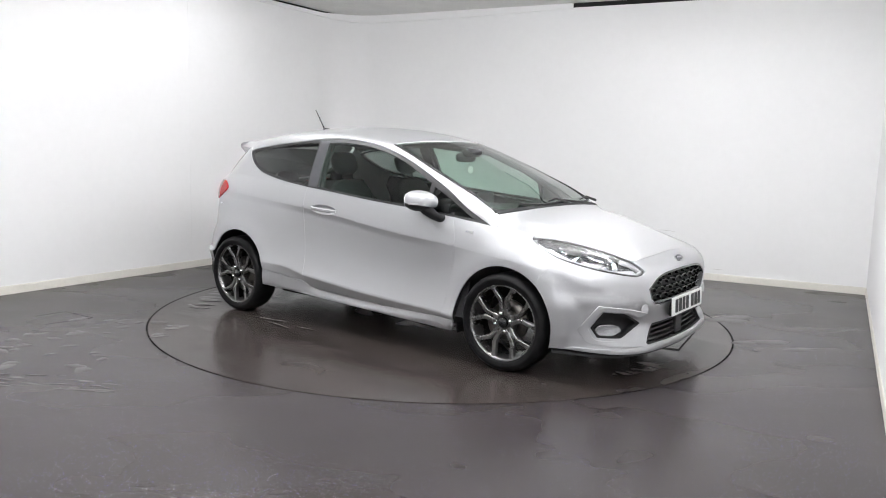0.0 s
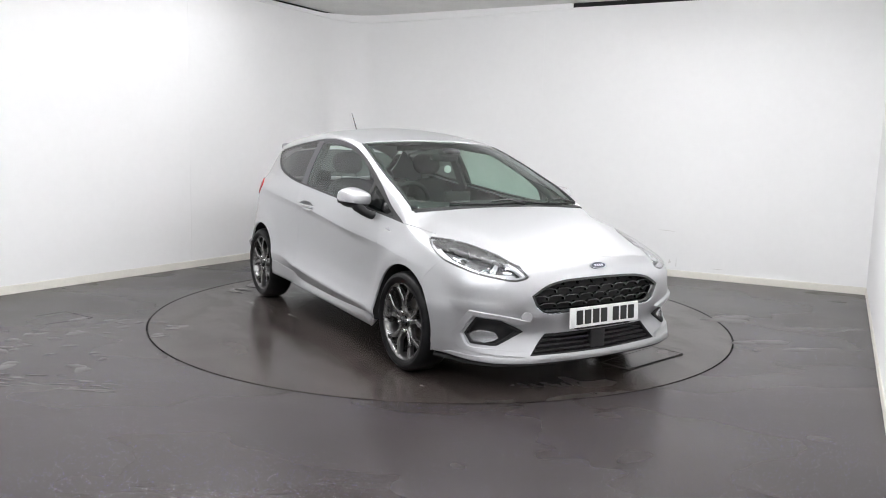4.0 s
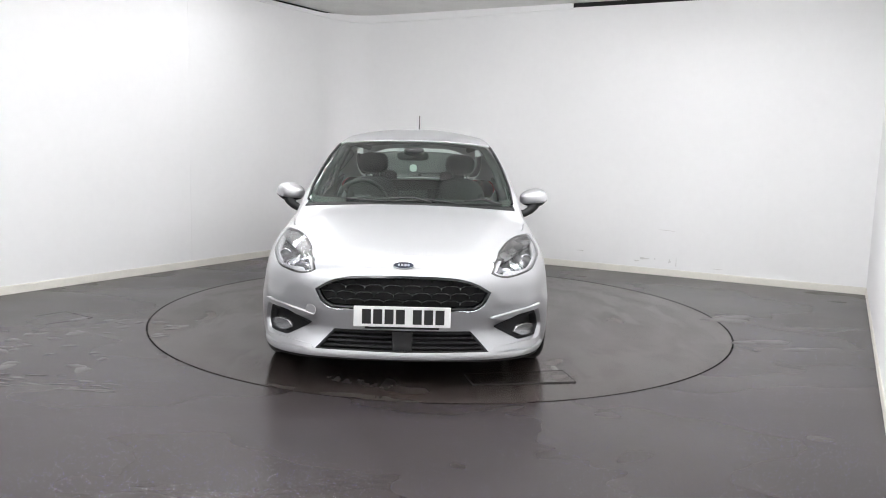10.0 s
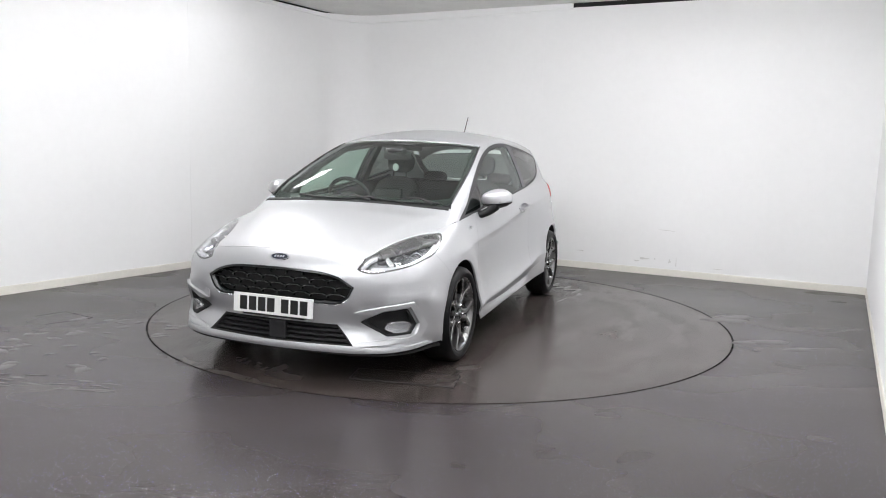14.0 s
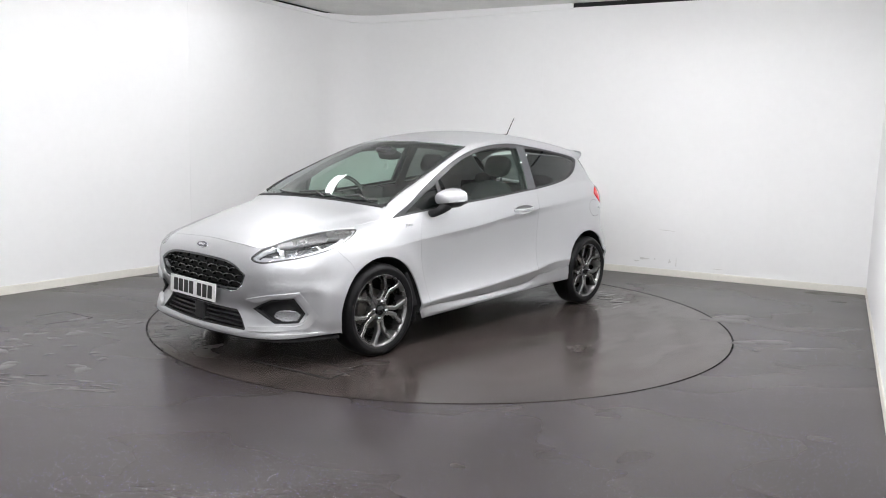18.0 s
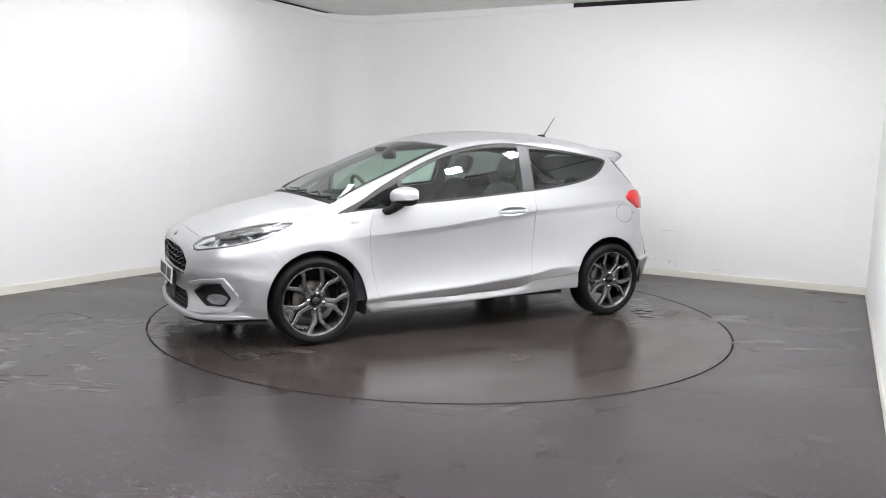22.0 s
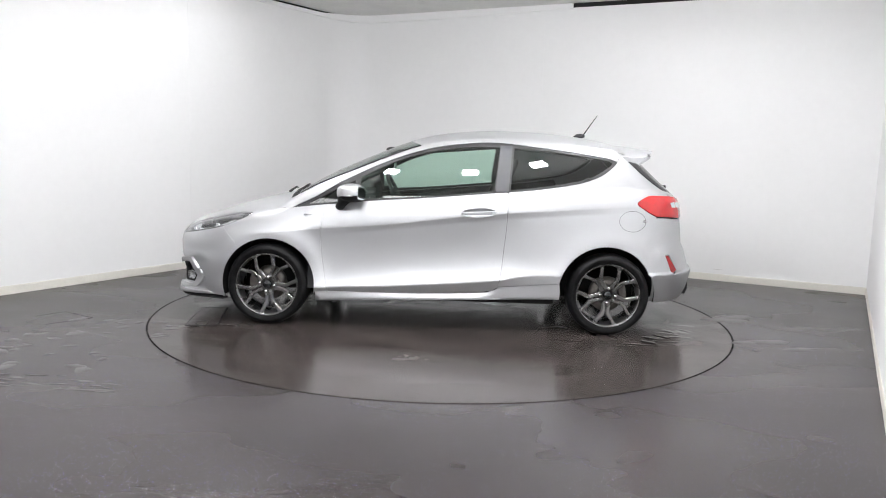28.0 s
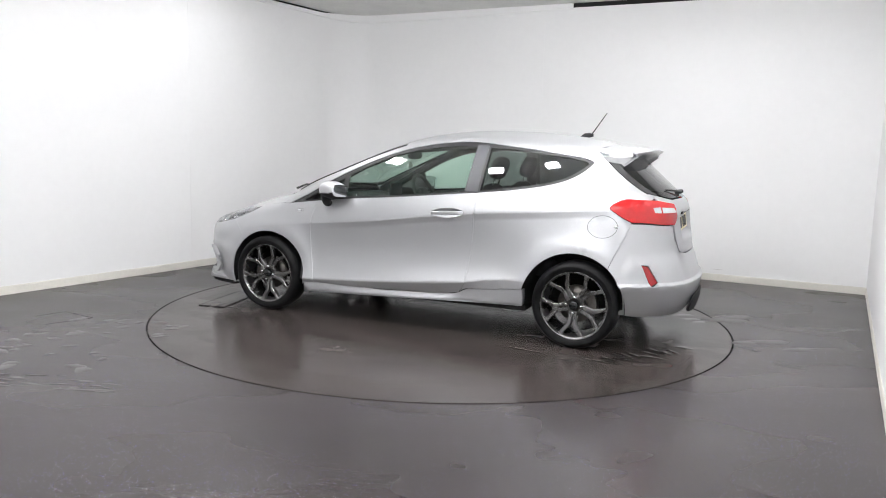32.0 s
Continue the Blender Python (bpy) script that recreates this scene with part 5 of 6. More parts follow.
# fog lamps
for s in (1, -1):
    fog = new("fog_light")
    fog.parent = car
    o = [(a * s, b) for a, b in FOG]
    panel("recess", "nose", o, BLACK_PLASTIC, fog, "black recess", gap=-0.003, depth=0.0, proud=-0.045, step=0.04)
    panel("recess_edge", "nose", o, BLACK_PLASTIC, fog, holes=[[(a * s, b) for a, b in shrunk(FOG, 0.010)]], gap=0.0, depth=0.04, proud=-0.004, step=0.05)
    lens = [(0.575, 0.322), (0.590, 0.345), (0.645, 0.354), (0.700, 0.348), (0.722, 0.328), (0.705, 0.303), (0.64, 0.297)]
    lens = smooth_line([(a * s, b) for a, b in lens], 0.02)
    panel("lamp", "nose", lens, DARK_CHROME, fog, "bright fog lamp reflector", gap=0.0, depth=0.03, proud=-0.018, step=0.02)
    panel("lens", "nose", lens, LENS, fog, "clear fog lamp lens", gap=-0.001, depth=0.01, proud=-0.010, step=0.05)
    outer = [(0.43, 0.416), (0.574, 0.453), (0.713, 0.472), (0.80, 0.328), (0.758, 0.266), (0.729, 0.254), (0.574, 0.236), (0.425, 0.222),
             (0.445, 0.247), (0.585, 0.268), (0.715, 0.276), (0.754, 0.341), (0.694, 0.449), (0.570, 0.433), (0.50, 0.405)]
    panel("surround", "nose", smooth_line([(a * s, b) for a, b in outer], 0.02, True, (0, 2, 3, 7, 8, 11, 12)), PAINT, fog, "silver bracket round the fog lamp", gap=0.0, depth=0.05, proud=0.015, step=0.02)

# number plate with plain bars for its characters
plate = new("number_plate")
plate.parent = car
bm = bmesh.new()
box(bm, (-0.004, -0.26, -0.0555), (0.004, 0.26, 0.0555), 0.003)
part("plate", bm, WHITE_PLATE, plate, "white reflective plate")
y = -0.215
for i in range(7):
    bm = bmesh.new()
    box(bm, (0.0035, y, -0.0395), (0.0052, y + 0.048, 0.0395), 0.0)
    part("character_bar", bm, INK, plate)
    y += 0.0605 + (0.030 if i == 3 else 0)
bm = bmesh.new()
box(bm, (-0.04, -0.20, -0.067), (0.0, 0.20, 0.03), 0.004)
part("plinth", bm, BLACK_PLASTIC, plate, "black plate holder")
plate.matrix_basis = pose(2.066, 0.0, 0.424, 0, -3, 0)


def rear_plate():
    e = new("number_plate")
    e.parent = car
    bm = bmesh.new()
    box(bm, (-0.004, -0.26, -0.0555), (0.004, 0.26, 0.0555), 0.003)
    part("plate", bm, YELLOW_PLATE, e, "yellow reflective plate")
    yy = -0.215
    for i in range(7):
        bm = bmesh.new()
        box(bm, (-0.0052, yy, -0.0395), (-0.0035, yy + 0.048, 0.0395), 0.0)
        part("character_bar", bm, INK, e)
        yy += 0.0605 + (0.030 if i == 3 else 0)
    e.matrix_basis = pose(-1.826, 0, 0.838, 0, 8, 0)
    bm = bmesh.new()
    box(bm, (-1.852, -0.24, 0.908), (-1.82, 0.24, 0.932), 0.006)
    part("tailgate_handle", bm, BLACK_TRIM, car, "black release handle over the plate")


rear_plate()

# badges
def oval(bm, m, a, b, h, n=32):
    top = [bm.verts.new(m @ Vector((h, a * math.cos(q), b * math.sin(q)))) for q in (2 * math.pi * i / n for i in range(n))]
    low = [bm.verts.new(m @ Vector((0, a * 1.06 * math.cos(q), b * 1.06 * math.sin(q)))) for q in (2 * math.pi * i / n for i in range(n))]
    bm.faces.new(top)
    for i in range(n):
        bm.faces.new((low[i], low[(i + 1) % n], top[(i + 1) % n], top[i]))


bp = lift("front", [(0.0, 0.690)])[0]
bn = normal_at(bp[None])[0]
BADGE = Matrix.Translation(bp) @ Vector(bn).to_track_quat("X", "Z").to_matrix().to_4x4()
badge = new("badge")
badge.parent = car
bm = bmesh.new()
oval(bm, BADGE, 0.058, 0.0235, 0.005)
part("badge_rim", bm, CHROME, badge, "chrome oval rim", smooth=False)
bm = bmesh.new()
oval(bm, BADGE, 0.052, 0.0195, 0.0062)
part("badge_field", bm, BADGE_BLUE, badge, "dark blue oval")
bm = bmesh.new()
for k in (-0.026, -0.008, 0.010, 0.026):
    box(bm, (0.006, k - 0.006, -0.007), (0.0072, k + 0.006, 0.007), 0.0, BADGE)
part("badge_mark", bm, CHROME, badge, "bright plain marks")
for s in (1, -1):
    wb = new("wing_badge")
    wb.parent = car
    p = lift("side", [(0.95, 0.812)])[0]
    for nm, x0, x1, z0, z1 in (("mark", 0.955, 0.985, 0.811, 0.824), ("mark", 0.925, 0.950, 0.812, 0.822), ("underline", 0.918, 0.990, 0.803, 0.807)):
        bm = bmesh.new()
        box(bm, (x0, s * p[1] - 0.002, z0), (x1, s * p[1] + 0.003, z1), 0.001)
        part(nm, bm, CHROME, wb)

# towing eye cover, set in the bumper
bm = bmesh.new()
tp = skin_pts([(-0.50, 0.437)], -0.001)[0]
oval(bm, Matrix.Translation(tp) @ Vector((0.93, -0.35, 0)).to_track_quat("X", "Z").to_matrix().to_4x4(), 0.030, 0.030, 0.002)
part("towing_eye_cover", bm, PAINT, car, "round painted cover")

# door mirrors
for s in (1, -1):
    mir = new("door_mirror")
    mir.parent = car
    head_m = Matrix.Translation((0.628, 0.864 * s, 0.985)) @ Matrix.Rotation(radians(-14 * s), 4, "Z") @ Matrix.Rotation(radians(5 * s), 4, "X")
    # a rounded shell, flat at the back, thinner towards its tip and its lower front edge
    bm = bmesh.new()
    blob(bm, (0, 0, 0.004), (0.100, 0.096, 0.068), 2.9, None, 36, 20)
    for v in bm.verts:
        x, y, z = v.co
        tip = max(0.0, y * s) / 0.096
        root = max(0.0, -y * s) / 0.096
        v.co.z = 0.004 + (z - 0.004) * (1 - 0.22 * tip ** 2) * (1 - 0.25 * root) * (1 - 0.20 * max(0.0, x) / 0.100)
        v.co.x = max(x, -0.084) - 0.03 * tip ** 2 * max(0.0, x) / 0.100
    low = bm.copy()
    bmesh.ops.bisect_plane(bm, geom=bm.verts[:] + bm.edges[:] + bm.faces[:], plane_co=(0, 0, -0.022), plane_no=(-0.10, 0, -1), clear_outer=True)
    bmesh.ops.transform(bm, matrix=head_m, verts=bm.verts)
    part("cap", bm, PAINT, mir, "silver mirror cap", smooth=True)
    bmesh.ops.transform(low, matrix=head_m @ Matrix.Diagonal((0.965, 0.97, 0.965, 1)), verts=low.verts)
    part("housing", low, BLACK_PLASTIC, mir, "black mirror housing", smooth=True)
    bm = bmesh.new()
    strip(bm, [head_m @ Vector((0.092, 0.02 * s, -0.023)), head_m @ Vector((0.068, 0.072 * s, -0.022)), head_m @ Vector((0.012, 0.097 * s, -0.020)), head_m @ Vector((-0.045, 0.095 * s, -0.019))], 0.010, 0.02, (0.5, 0.85 * s, 0))
    part("indicator", bm, LAMP_WHITE, mir, "clear indicator strip")
    bm = bmesh.new()
    tube(bm, [(0.715, 0.762 * s, 0.880), (0.712, 0.795 * s, 0.886), (0.700, 0.832 * s, 0.905), (0.682, 0.862 * s, 0.935), (0.668, 0.868 * s, 0.965)], [0.030, 0.026, 0.028, 0.036, 0.040], 16)
    for v in bm.verts:
        v.co.x = 0.70 + (v.co.x - 0.70) * 1.3
    part("stalk", bm, BLACK_PLASTIC, mir, "black mirror foot", smooth=True)
    bm = bmesh.new()
    blob(bm, (-0.081, 0, 0.002), (0.005, 0.078, 0.046), 4, head_m, 24, 10)
    part("mirror_glass", bm, CHROME, mir, "mirror glass", smooth=True)

# door handles
for s in (1, -1):
    hd = new("door_handle")
    hd.parent = car
    q = lift("side", [(-0.17, 0.861), (-0.295, 0.867), (-0.42, 0.874)])
    bm = bmesh.new()
    pts = [(q[0][0], (q[0][1] + 0.004) * s, q[0][2]), (-0.20, (q[0][1] + 0.026) * s, 0.863), (q[1][0], (q[1][1] + 0.034) * s, q[1][2]), (-0.39, (q[2][1] + 0.026) * s, 0.873), (q[2][0], (q[2][1] + 0.004) * s, q[2][2])]
    strip(bm, smooth_line(pts, 0.025, False), 0.023, 0.014, (0, s, 0), None)
    part("grip", bm, PAINT, hd, "silver pull handle")
    bm = bmesh.new()
    n = len(HANDLE_CUP)
    w = lift("side", HANDLE_CUP)
    nn = normal_at(w)
    rings = []
    for k, sink in ((1.05, -0.0015), (0.985, -0.001), (0.92, 0.008), (0.75, 0.017), (0.4, 0.021)):
        rings.append([bm.verts.new((-0.297 + (p[0] + 0.297) * k - v[0] * sink, (p[1] - v[1] * sink) * s, 0.8675 + (p[2] - 0.8675) * k - v[2] * sink)) for p, v in zip(w, nn)])
    for r0, r1 in zip(rings, rings[1:]):
        for i in range(n):
            j = (i + 1) % n
            bm.faces.new((r0[i], r0[j], r1[j], r1[i]))
    bm.faces.new(rings[-1])
    bmesh.ops.recalc_face_normals(bm, faces=bm.faces)
    if sum(f.normal.y for f in bm.faces) * s < 0:
        bmesh.ops.reverse_faces(bm, faces=bm.faces)
    part("cup", bm, PAINT, hd, "recessed cup behind the handle", smooth=True)

# fuel flap
n = 40
ring = [(-1.404 + 0.095 * math.cos(2 * math.pi * i / n), 0.836 + 0.072 * math.sin(2 * math.pi * i / n)) for i in range(n)]
panel("fuel_flap", "side", ring, PAINT, car, "round fuel flap", gap=0.0, depth=0.003, proud=0.0008, step=0.03)
panel("fuel_flap_joint", "side", shrunk(ring, -0.003), GAP, car, holes=[shrunk(ring, 0.001)], gap=0.0, depth=0.0, proud=0.0003, step=0.03)

bm = bmesh.new()
p = lift("side", [(-1.492, 0.838)])[0]
for s in (1, -1):
    blob(bm, (p[0], s * (p[1] + 0.001), p[2]), (0.014, 0.005, 0.008), 3, None, 12, 8)
part("fuel_flap_notch", bm, CHROME, car, "small finger notch of the fuel flap", smooth=True)

# aerial
bm = bmesh.new()
tube(bm, [(-1.055, 0, 1.428), (-1.08, 0, 1.444), (-1.115, 0, 1.452), (-1.14, 0, 1.450)], [0.020, 0.022, 0.018, 0.010], 12)
tube(bm, [(-1.12, 0, 1.447), (-1.17, 0, 1.522), (-1.235, 0, 1.618)], [0.005, 0.004, 0.003], 8)
part("aerial", bm, BLACK_PLASTIC, car, "black whip aerial on the roof", smooth=True)

# rubber seal along the windscreen's sides
for s in (1, -1):
    q = lift("top", [(x, y * s) for x, y in WS_SIDE])
    q = q + normal_at(q) * 0.001
    bm = bmesh.new()
    tube(bm, [tuple(p) for p in q], 0.006, 8)
    part("windscreen_seal", bm, BLACK_TRIM, car, "black rubber windscreen seal", smooth=True)

# wipers
for y0, y1, x0 in ((-0.42, 0.16, 1.10), (0.10, 0.60, 1.095)):
    wp = new("wiper")
    wp.parent = car
    q = lift("top", [(1.13 - 0.13 * (k - 0.5) ** 2 - 0.10 * abs(y0 + (y1 - y0) * k) ** 2, y0 + (y1 - y0) * k) for k in np.linspace(0, 1, 9)])
    q = q + normal_at(q) * 0.014
    bm = bmesh.new()
    strip(bm, [tuple(p) for p in q], 0.010, 0.012, (0.4, 0, 0.9))
    part("blade", bm, BLACK_TRIM, wp, "black wiper blade")
    bm = bmesh.new()
    m0 = q[4]
    tube(bm, [(1.135, y1 - 0.02, TOP(1.135) + 0.006), (1.11, (y1 + m0[1]) / 2, TOP(1.11) + 0.022), (m0[0], m0[1], m0[2] + 0.012)], [0.010, 0.007, 0.005], 8)
    part("arm", bm, BLACK_TRIM, wp, "black wiper arm", smooth=True)
bm = bmesh.new()
cow = lift("top", [(1.14 - 0.14 * abs(y) ** 2.2, y) for y in np.linspace(-0.68, 0.68, 31)])
strip(bm, [tuple(p + np.array((0.0, 0, 0.002))) for p in cow], 0.05, 0.03, (0.3, 0, 0.95))
part("cowl", bm, BLACK_PLASTIC, car, "black scuttle panel")

# spoiler
bm = bmesh.new()
rows = []
for yy in np.linspace(-0.540, 0.540, 27):
    k = abs(yy) / 0.540
    z_r = float(TOP(-1.335) - CROWN(-1.335) * abs(yy) ** 2.2) - 0.003 - 0.035 * k ** 5
    tip = -1.640 + 0.09 * k ** 3
    zt = 1.352 - 0.055 * abs(yy) ** 2.2 - 0.012 * k ** 4
    x0 = -1.306
    sec = [(x0, z_r), (-1.45, z_r - 0.010 - 0.004 * k), (-1.56, (z_r + zt) / 2 - 0.010), (tip + 0.02, zt + 0.001), (tip, zt - 0.006), (tip + 0.012, zt - 0.018), (-1.56, zt - 0.035), (-1.44, z_r - 0.06 - 0.04 * k ** 4)]
    rows.append([bm.verts.new((x, yy, z)) for x, z in sec])
for r0, r1 in zip(rows, rows[1:]):
    for j in range(len(r0)):
        bm.faces.new((r0[j], r0[(j + 1) % 8], r1[(j + 1) % 8], r1[j]))
bm.faces.new(rows[0])
bm.faces.new(rows[-1][::-1])
bmesh.ops.recalc_face_normals(bm, faces=bm.faces)
ob = part("roof_spoiler", bm, PAINT, car, "silver roof spoiler", smooth=True)
ob.data.set_sharp_from_angle(angle=radians(40))
for s in (1, -1):
    hs = [(x + 0.004, z + 0.003) for x, z in HATCH_SIDE if 1.05 < z < 1.27]
    inn = [(x - 0.055, z - 0.01) for x, z in hs]
    panel("spoiler_fin", "side", [(x, z) for x, z in hs] + inn[::-1], BLACK_TRIM, car, "black fin beside the rear window", gap=0.0015, depth=0.02, proud=0.004, mirror=True) if s > 0 else None
# painted filler under the joint of roof, rail and spoiler
panel("spoiler_joint", "top", smooth_line([(-1.255, 0.43), (-1.255, 0.548), (-1.33, 0.545), (-1.375, 0.52), (-1.375, 0.43)], 0.02, True, (0, 1, 2, 3, 4)), PAINT, car, "painted filler beside the spoiler", gap=0, depth=0.01, proud=-0.005, step=0.03, mirror=True)
# rear wiper
bm = bmesh.new()
tube(bm, [(-1.76, 0.0, 1.045), (-1.80, 0.0, 1.056), (-1.818, 0.0, 1.064)], [0.018, 0.017, 0.012], 10)
tube(bm, [(-1.808, 0.0, 1.062), (-1.775, 0.16, 1.068), (-1.735, 0.30, 1.075)], [0.010, 0.007, 0.005], 8)
part("rear_wiper", bm, BLACK_TRIM, car, "black rear wiper", smooth=True)

# tail light insets
for s in (1, -1):
    for q in ([(0.617, 0.966), (0.48, 0.958), (0.445, 0.930), (0.617, 0.932)], [(0.70, 0.965), (0.636, 0.968), (0.632, 0.932), (0.69, 0.934)]):
        panel("reversing_lens", "stern", smooth_line([(a * s, b) for a, b in q], 0.01, True, (0, 1, 2, 3)), LAMP_WHITE, car, "clear reversing lens", gap=0, depth=0.004, proud=0.0105, step=0.03)

# lower rear valance
val = [(0.0, 0.35), (0.20, 0.345), (0.28, 0.32), (0.32, 0.275), (0.30, 0.235), (0.0, 0.215)]
panel("diffuser", "stern", sym_nose(line(val, 0.03)), BLACK_PLASTIC, car, "black rear diffuser", gap=0, depth=0.02, proud=0.005, step=0.05)

# ---------------------------------------------------------------- car: cabin
def seat(yc, label):
    s = new("seat")
    s.parent = car
    tagged(s, label)
    lean = Matrix.Translation((-0.30, yc, 0.52)) @ Matrix.Rotation(radians(-20), 4, "Y")
    bm = bmesh.new()
    blob(bm, (-0.06, yc, 0.46), (0.27, 0.24, 0.085), 3.4)
    part("cushion", bm, FABRIC, s, smooth=True)
    bm = bmesh.new()
    blob(bm, (0, 0, 0.27), (0.075, 0.225, 0.31), 3.2, lean)
    blob(bm, (0.03, 0.18, 0.22), (0.07, 0.055, 0.22), 2.6, lean)
    blob(bm, (0.03, -0.18, 0.22), (0.07, 0.055, 0.22), 2.6, lean)
    part("backrest", bm, FABRIC, s, smooth=True)
    bm = bmesh.new()
    blob(bm, (0.015, 0, 0.705), (0.048, 0.125, 0.088), 2.8, lean)
    part("headrest", bm, FABRIC, s, smooth=True)
    bm = bmesh.new()
    for k in (-0.06, 0.06):
        tube(bm, [lean @ Vector((0, k, 0.54)), lean @ Vector((0.005, k, 0.66))], 0.007, 8)
    part("headrest_post", bm, CHROME, s)
    return s


seat(0.37, "charcoal cloth front seat")
seat(-0.37, "charcoal cloth front seat behind the steering wheel")
bm = bmesh.new()
lean = Matrix.Translation((-1.02, 0, 0.55)) @ Matrix.Rotation(radians(-24), 4, "Y")
blob(bm, (0, 0, 0.23), (0.07, 0.58, 0.27), 5, lean, 40, 14)
blob(bm, (-0.80, 0, 0.49), (0.26, 0.58, 0.08), 5, None, 40, 12)
for k in (0.32, -0.32):
    blob(bm, (0.0, k, 0.545), (0.045, 0.12, 0.055), 2.8, lean)
part("rear_bench", bm, FABRIC, car, "charcoal cloth rear bench", smooth=True)
bm = bmesh.new()
box(bm, (-1.62, -0.52, 0.93), (-1.22, 0.52, 0.955), 0.01)
part("parcel_shelf", bm, FABRIC, car, "dark parcel shelf")
bm = bmesh.new()
box(bm, (-1.66, -0.54, 0.62), (-1.22, 0.54, 0.925), 0.03)
box(bm, (-1.46, -0.62, 0.92), (-1.22, -0.57, 1.02), 0.02)
box(bm, (-1.46, 0.57, 0.92), (-1.22, 0.62, 1.02), 0.02)
part("boot_trim", bm, FABRIC, car, "dark boot lining")
# dashboard, with a hooded binnacle
DASH = varied(material("dashboard_plastic", (0.03, 0.03, 0.032), 0.9, spec=0.1), (0.03, 0.03, 0.032), 0.3, 25, 0.88)
bm = bmesh.new()
blob(bm, (0.82, 0, 0.80), (0.26, 0.68, 0.125), 4.5, None, 48, 16)
blob(bm, (0.66, -0.37, 0.905), (0.10, 0.17, 0.06), 3, None)
blob(bm, (0.60, 0.0, 0.66), (0.12, 0.16, 0.20), 4, None)
box(bm, (0.52, -0.11, 0.895), (0.545, 0.11, 1.02), 0.012)
part("dashboard", bm, DASH, car, "black dashboard with a central screen", smooth=False)
wheel_m = Matrix.Translation((0.43, -0.37, 0.915)) @ Matrix.Rotation(radians(-66), 4, "Y")
sw = new("steering_wheel")
sw.parent = car
bm = bmesh.new()
tube(bm, [wheel_m @ Vector((0.178 * math.cos(q), 0.178 * math.sin(q), 0)) for q in (2 * math.pi * i / 40 for i in range(40))], 0.016, 10, close=True)
part("wheel_rim", bm, BLACK_TRIM, sw, "black leather rim", smooth=True)
bm = bmesh.new()
blob(bm, (0, 0, -0.01), (0.07, 0.075, 0.035), 3, wheel_m)
for q in (90, -90, 180):
    strip(bm, [wheel_m @ Vector((0.05 * math.cos(radians(q)), 0.05 * math.sin(radians(q)), 0)), wheel_m @ Vector((0.172 * math.cos(radians(q)), 0.172 * math.sin(radians(q)), 0))], 0.035, 0.012,
          tuple(wheel_m.to_3x3() @ Vector((0, 0, 1))))
part("wheel_hub", bm, BLACK_TRIM, sw, "hub with three spokes")
# rear-view mirror, camera housing and the hanging disc
bm = bmesh.new()
blob(bm, (0.36, -0.01, 1.262), (0.022, 0.118, 0.036), 3.2)
tube(bm, [(0.37, 0, 1.27), (0.42, 0, 1.30), (0.43, 0, 1.312)], 0.012, 8)
blob(bm, (0.405, 0, 1.295), (0.07, 0.075, 0.03), 3, Matrix.Identity(4))
part("rear_view_mirror", bm, BLACK_TRIM, car, "black rear-view mirror", smooth=True)
fr = new("air_freshener")
fr.parent = car
bm = bmesh.new()
lathe(bm, [(0.0, -0.004), (0.026, -0.004), (0.028, 0.0), (0.026, 0.004), (0.0, 0.004)], 28)
ob = part("disc", bm, TAG_WHITE, fr, "pale round disc", smooth=False)
ob.matrix_basis = pose(0.40, -0.005, 1.173, 0, 0, 78)
bm = bmesh.new()
tube(bm, [(0.40, -0.005, 1.20), (0.38, -0.005, 1.245)], 0.0015, 6)
part("cord", bm, INK, fr)
for s in (1, -1):
    bm = bmesh.new()
    tube(bm, [(1.00, 0.645 * s, 0.85), (0.80, 0.635 * s, 1.00), (0.50, 0.598 * s, 1.168), (0.19, 0.540 * s, 1.298), (-0.4, 0.525 * s, 1.35), (-1.2, 0.47 * s, 1.31)], 0.024, 8)
    part("pillar_trim", bm, FABRIC, car, "dark pillar lining", smooth=True)
    bm = bmesh.new()
    strip(bm, [(-0.455, 0.735 * s, 0.98), (-0.475, 0.668 * s, 1.17), (-0.49, 0.575 * s, 1.35)], 0.09, 0.03, (0, s * 0.93, 0.36))
    part("belt_pillar", bm, FABRIC, car, "dark door pillar lining")

# ---------------------------------------------------------------- turntable hatch and floor marks
hatch = [(1.895, 0.40), (1.80, 1.00), (1.58, 0.96), (1.70, 0.36)]
off = [(x - OFFSET.x, y - OFFSET.y) for x, y in hatch]
bm = bmesh.new()
prism(bm, off[::-1] if area(off) < 0 else off, 0.0005, 0.006)
bmesh.ops.recalc_face_normals(bm, faces=bm.faces)
part("hatch_plate", bm, DISC, turntable, "rectangular vinyl hatch plate with dark edges")
bm = bmesh.new()
for a, b in zip(off, off[1:] + off[:1]):
    tube(bm, [(*a, 0.003), (*b, 0.003)], 0.0045, 6)
part("hatch_joint", bm, GAP, turntable, "dark joint round the hatch")
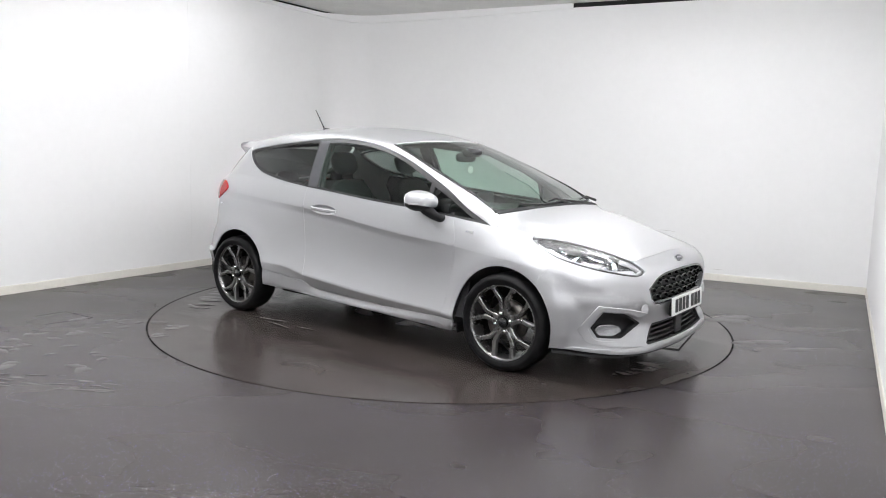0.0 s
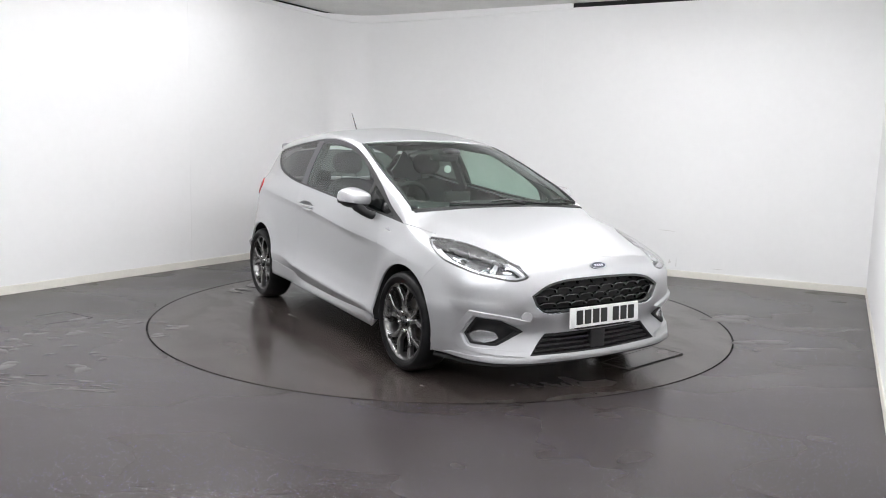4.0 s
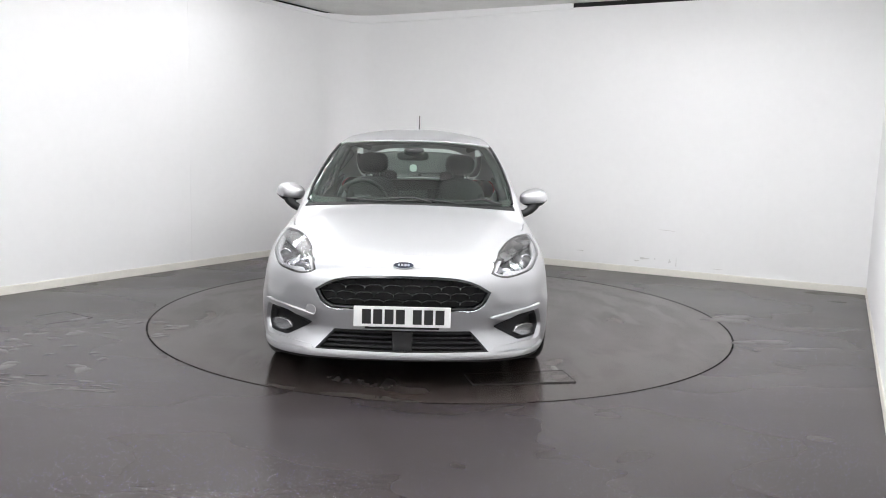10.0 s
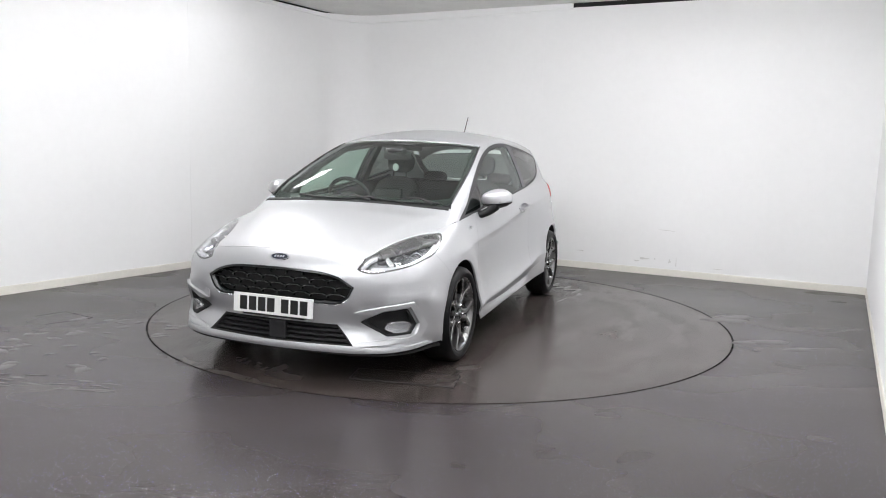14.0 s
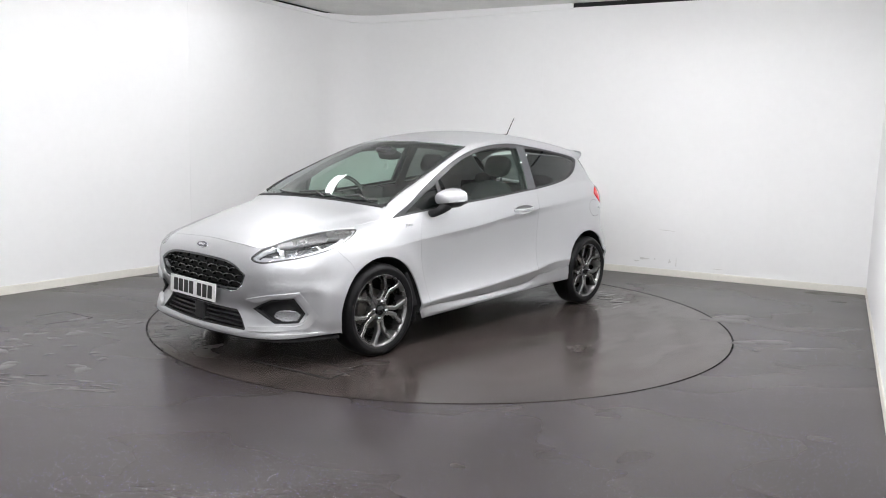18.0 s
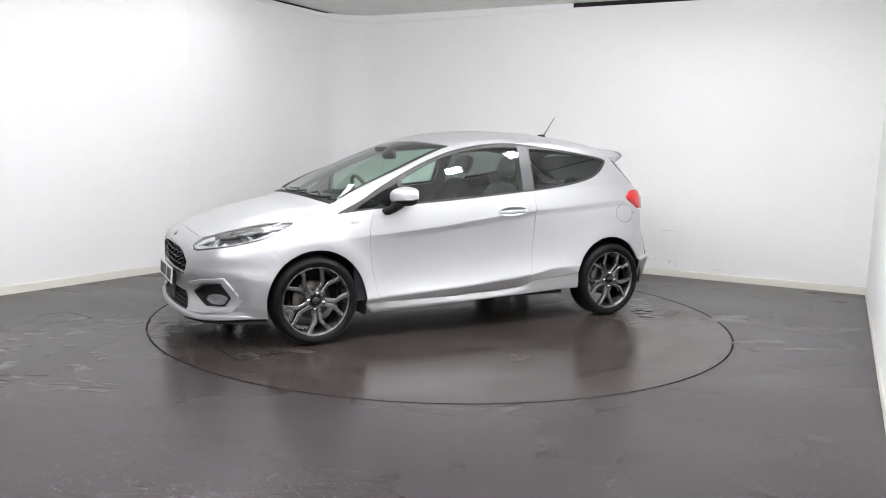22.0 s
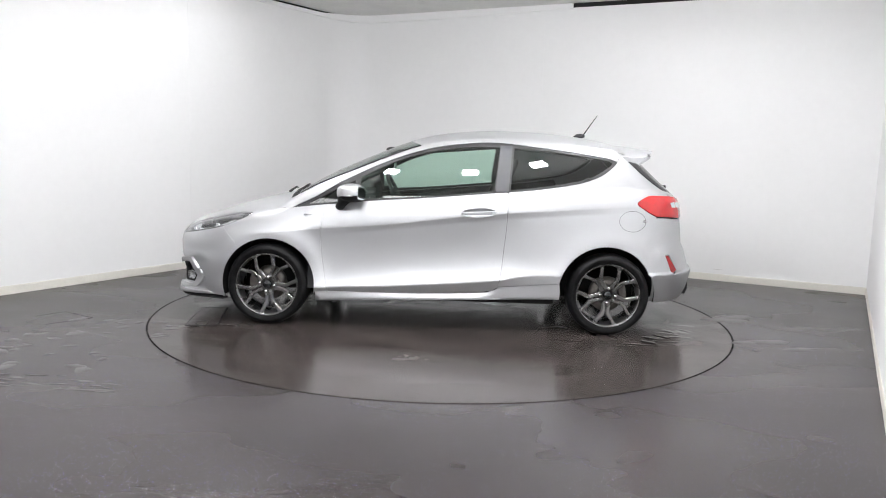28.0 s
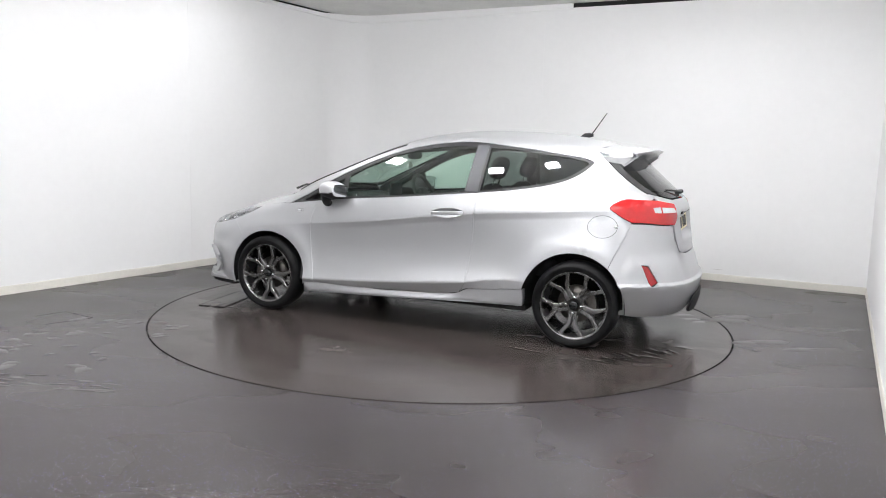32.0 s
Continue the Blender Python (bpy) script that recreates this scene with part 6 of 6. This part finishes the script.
# water left on the disc round the wheels and under the nose
_rnd = random.Random(9)
for i, (x, y, a, b) in enumerate(((-1.62, 0.95, 0.13, 0.03), (-1.48, 1.06, 0.16, 0.025), (-1.75, 0.80, 0.10, 0.03), (-1.30, 1.12, 0.10, 0.02), (-0.95, 1.02, 0.12, 0.02),
                                  (1.62, 0.92, 0.14, 0.025), (-0.80, -0.88, 0.16, 0.02), (-0.62, -0.96, 0.14, 0.018), (-0.95, -1.02, 0.12, 0.02), (-0.40, -0.90, 0.12, 0.015), (-1.6, -0.98, 0.12, 0.025))):
    bm = bmesh.new()
    film(bm, x - OFFSET.x, y - OFFSET.y, a, b, _rnd.uniform(-0.15, 0.15), 200 + i, 0.0008)
    bmesh.ops.recalc_face_normals(bm, faces=bm.faces)
    part("puddle", bm, PUDDLE, turntable, "thin glossy puddle", smooth=True)
for s in (1, -1):
    for i in range(9):
        bm = bmesh.new()
        u = i / 8
        film(bm, -1.52 - 0.42 * u - OFFSET.x + _rnd.uniform(-0.03, 0.03), s * (0.98 - 0.50 * u) - OFFSET.y + _rnd.uniform(-0.05, 0.05), _rnd.uniform(0.05, 0.10), _rnd.uniform(0.02, 0.045),
             _rnd.uniform(-0.9, -0.3) * s, 240 + i, 0.0008)
        bmesh.ops.recalc_face_normals(bm, faces=bm.faces)
        part("puddle", bm, PUDDLE, turntable, "glossy puddle behind the rear wheel", smooth=True)
bm = bmesh.new()
n = 180
for r0, r1 in ((DISC_R - 0.002, DISC_R),):
    a = [bm.verts.new((r0 * math.cos(2 * math.pi * i / n), r0 * math.sin(2 * math.pi * i / n), 0.0008)) for i in range(n)]
    b = [bm.verts.new((r1 * math.cos(2 * math.pi * i / n), r1 * math.sin(2 * math.pi * i / n), 0.0008)) for i in range(n)]
    c = [bm.verts.new((r1 * math.cos(2 * math.pi * i / n), r1 * math.sin(2 * math.pi * i / n), -0.02)) for i in range(n)]
    for i in range(n):
        j = (i + 1) % n
        bm.faces.new((a[i], b[i], b[j], a[j]))
        bm.faces.new((b[i], c[i], c[j], b[j]))
part("rim_strip", bm, GAP, turntable, "thin black edge strip")
# access cover in the floor
cover = [(-3.03, 5.54), (-2.895, 5.72), (-2.60, 5.54), (-2.83, 5.30)]
bm = bmesh.new()
for a, b in zip(cover, cover[1:]):
    tube(bm, [(*a, 0.0), (*b, 0.0)], 0.0016, 6)
tagged(part("floor_joint", bm, GAP), "dark joint of an access cover in the floor", "joint", kind="structure")



# ---------------------------------------------------------------- motion of the turntable and the car on it
def motions():
    disc_rows, car_rows = [], []
    for t, a in enumerate(HEADINGS):
        turn = Matrix.Rotation(radians(a), 4, "Z")
        disc_rows.append((t, Matrix.Translation(PIVOT) @ turn))
        car_rows.append((t, Matrix.Translation(PIVOT) @ turn @ Matrix.Translation(-OFFSET)))
    walk(turntable, disc_rows)
    walk(car, car_rows)


motions()
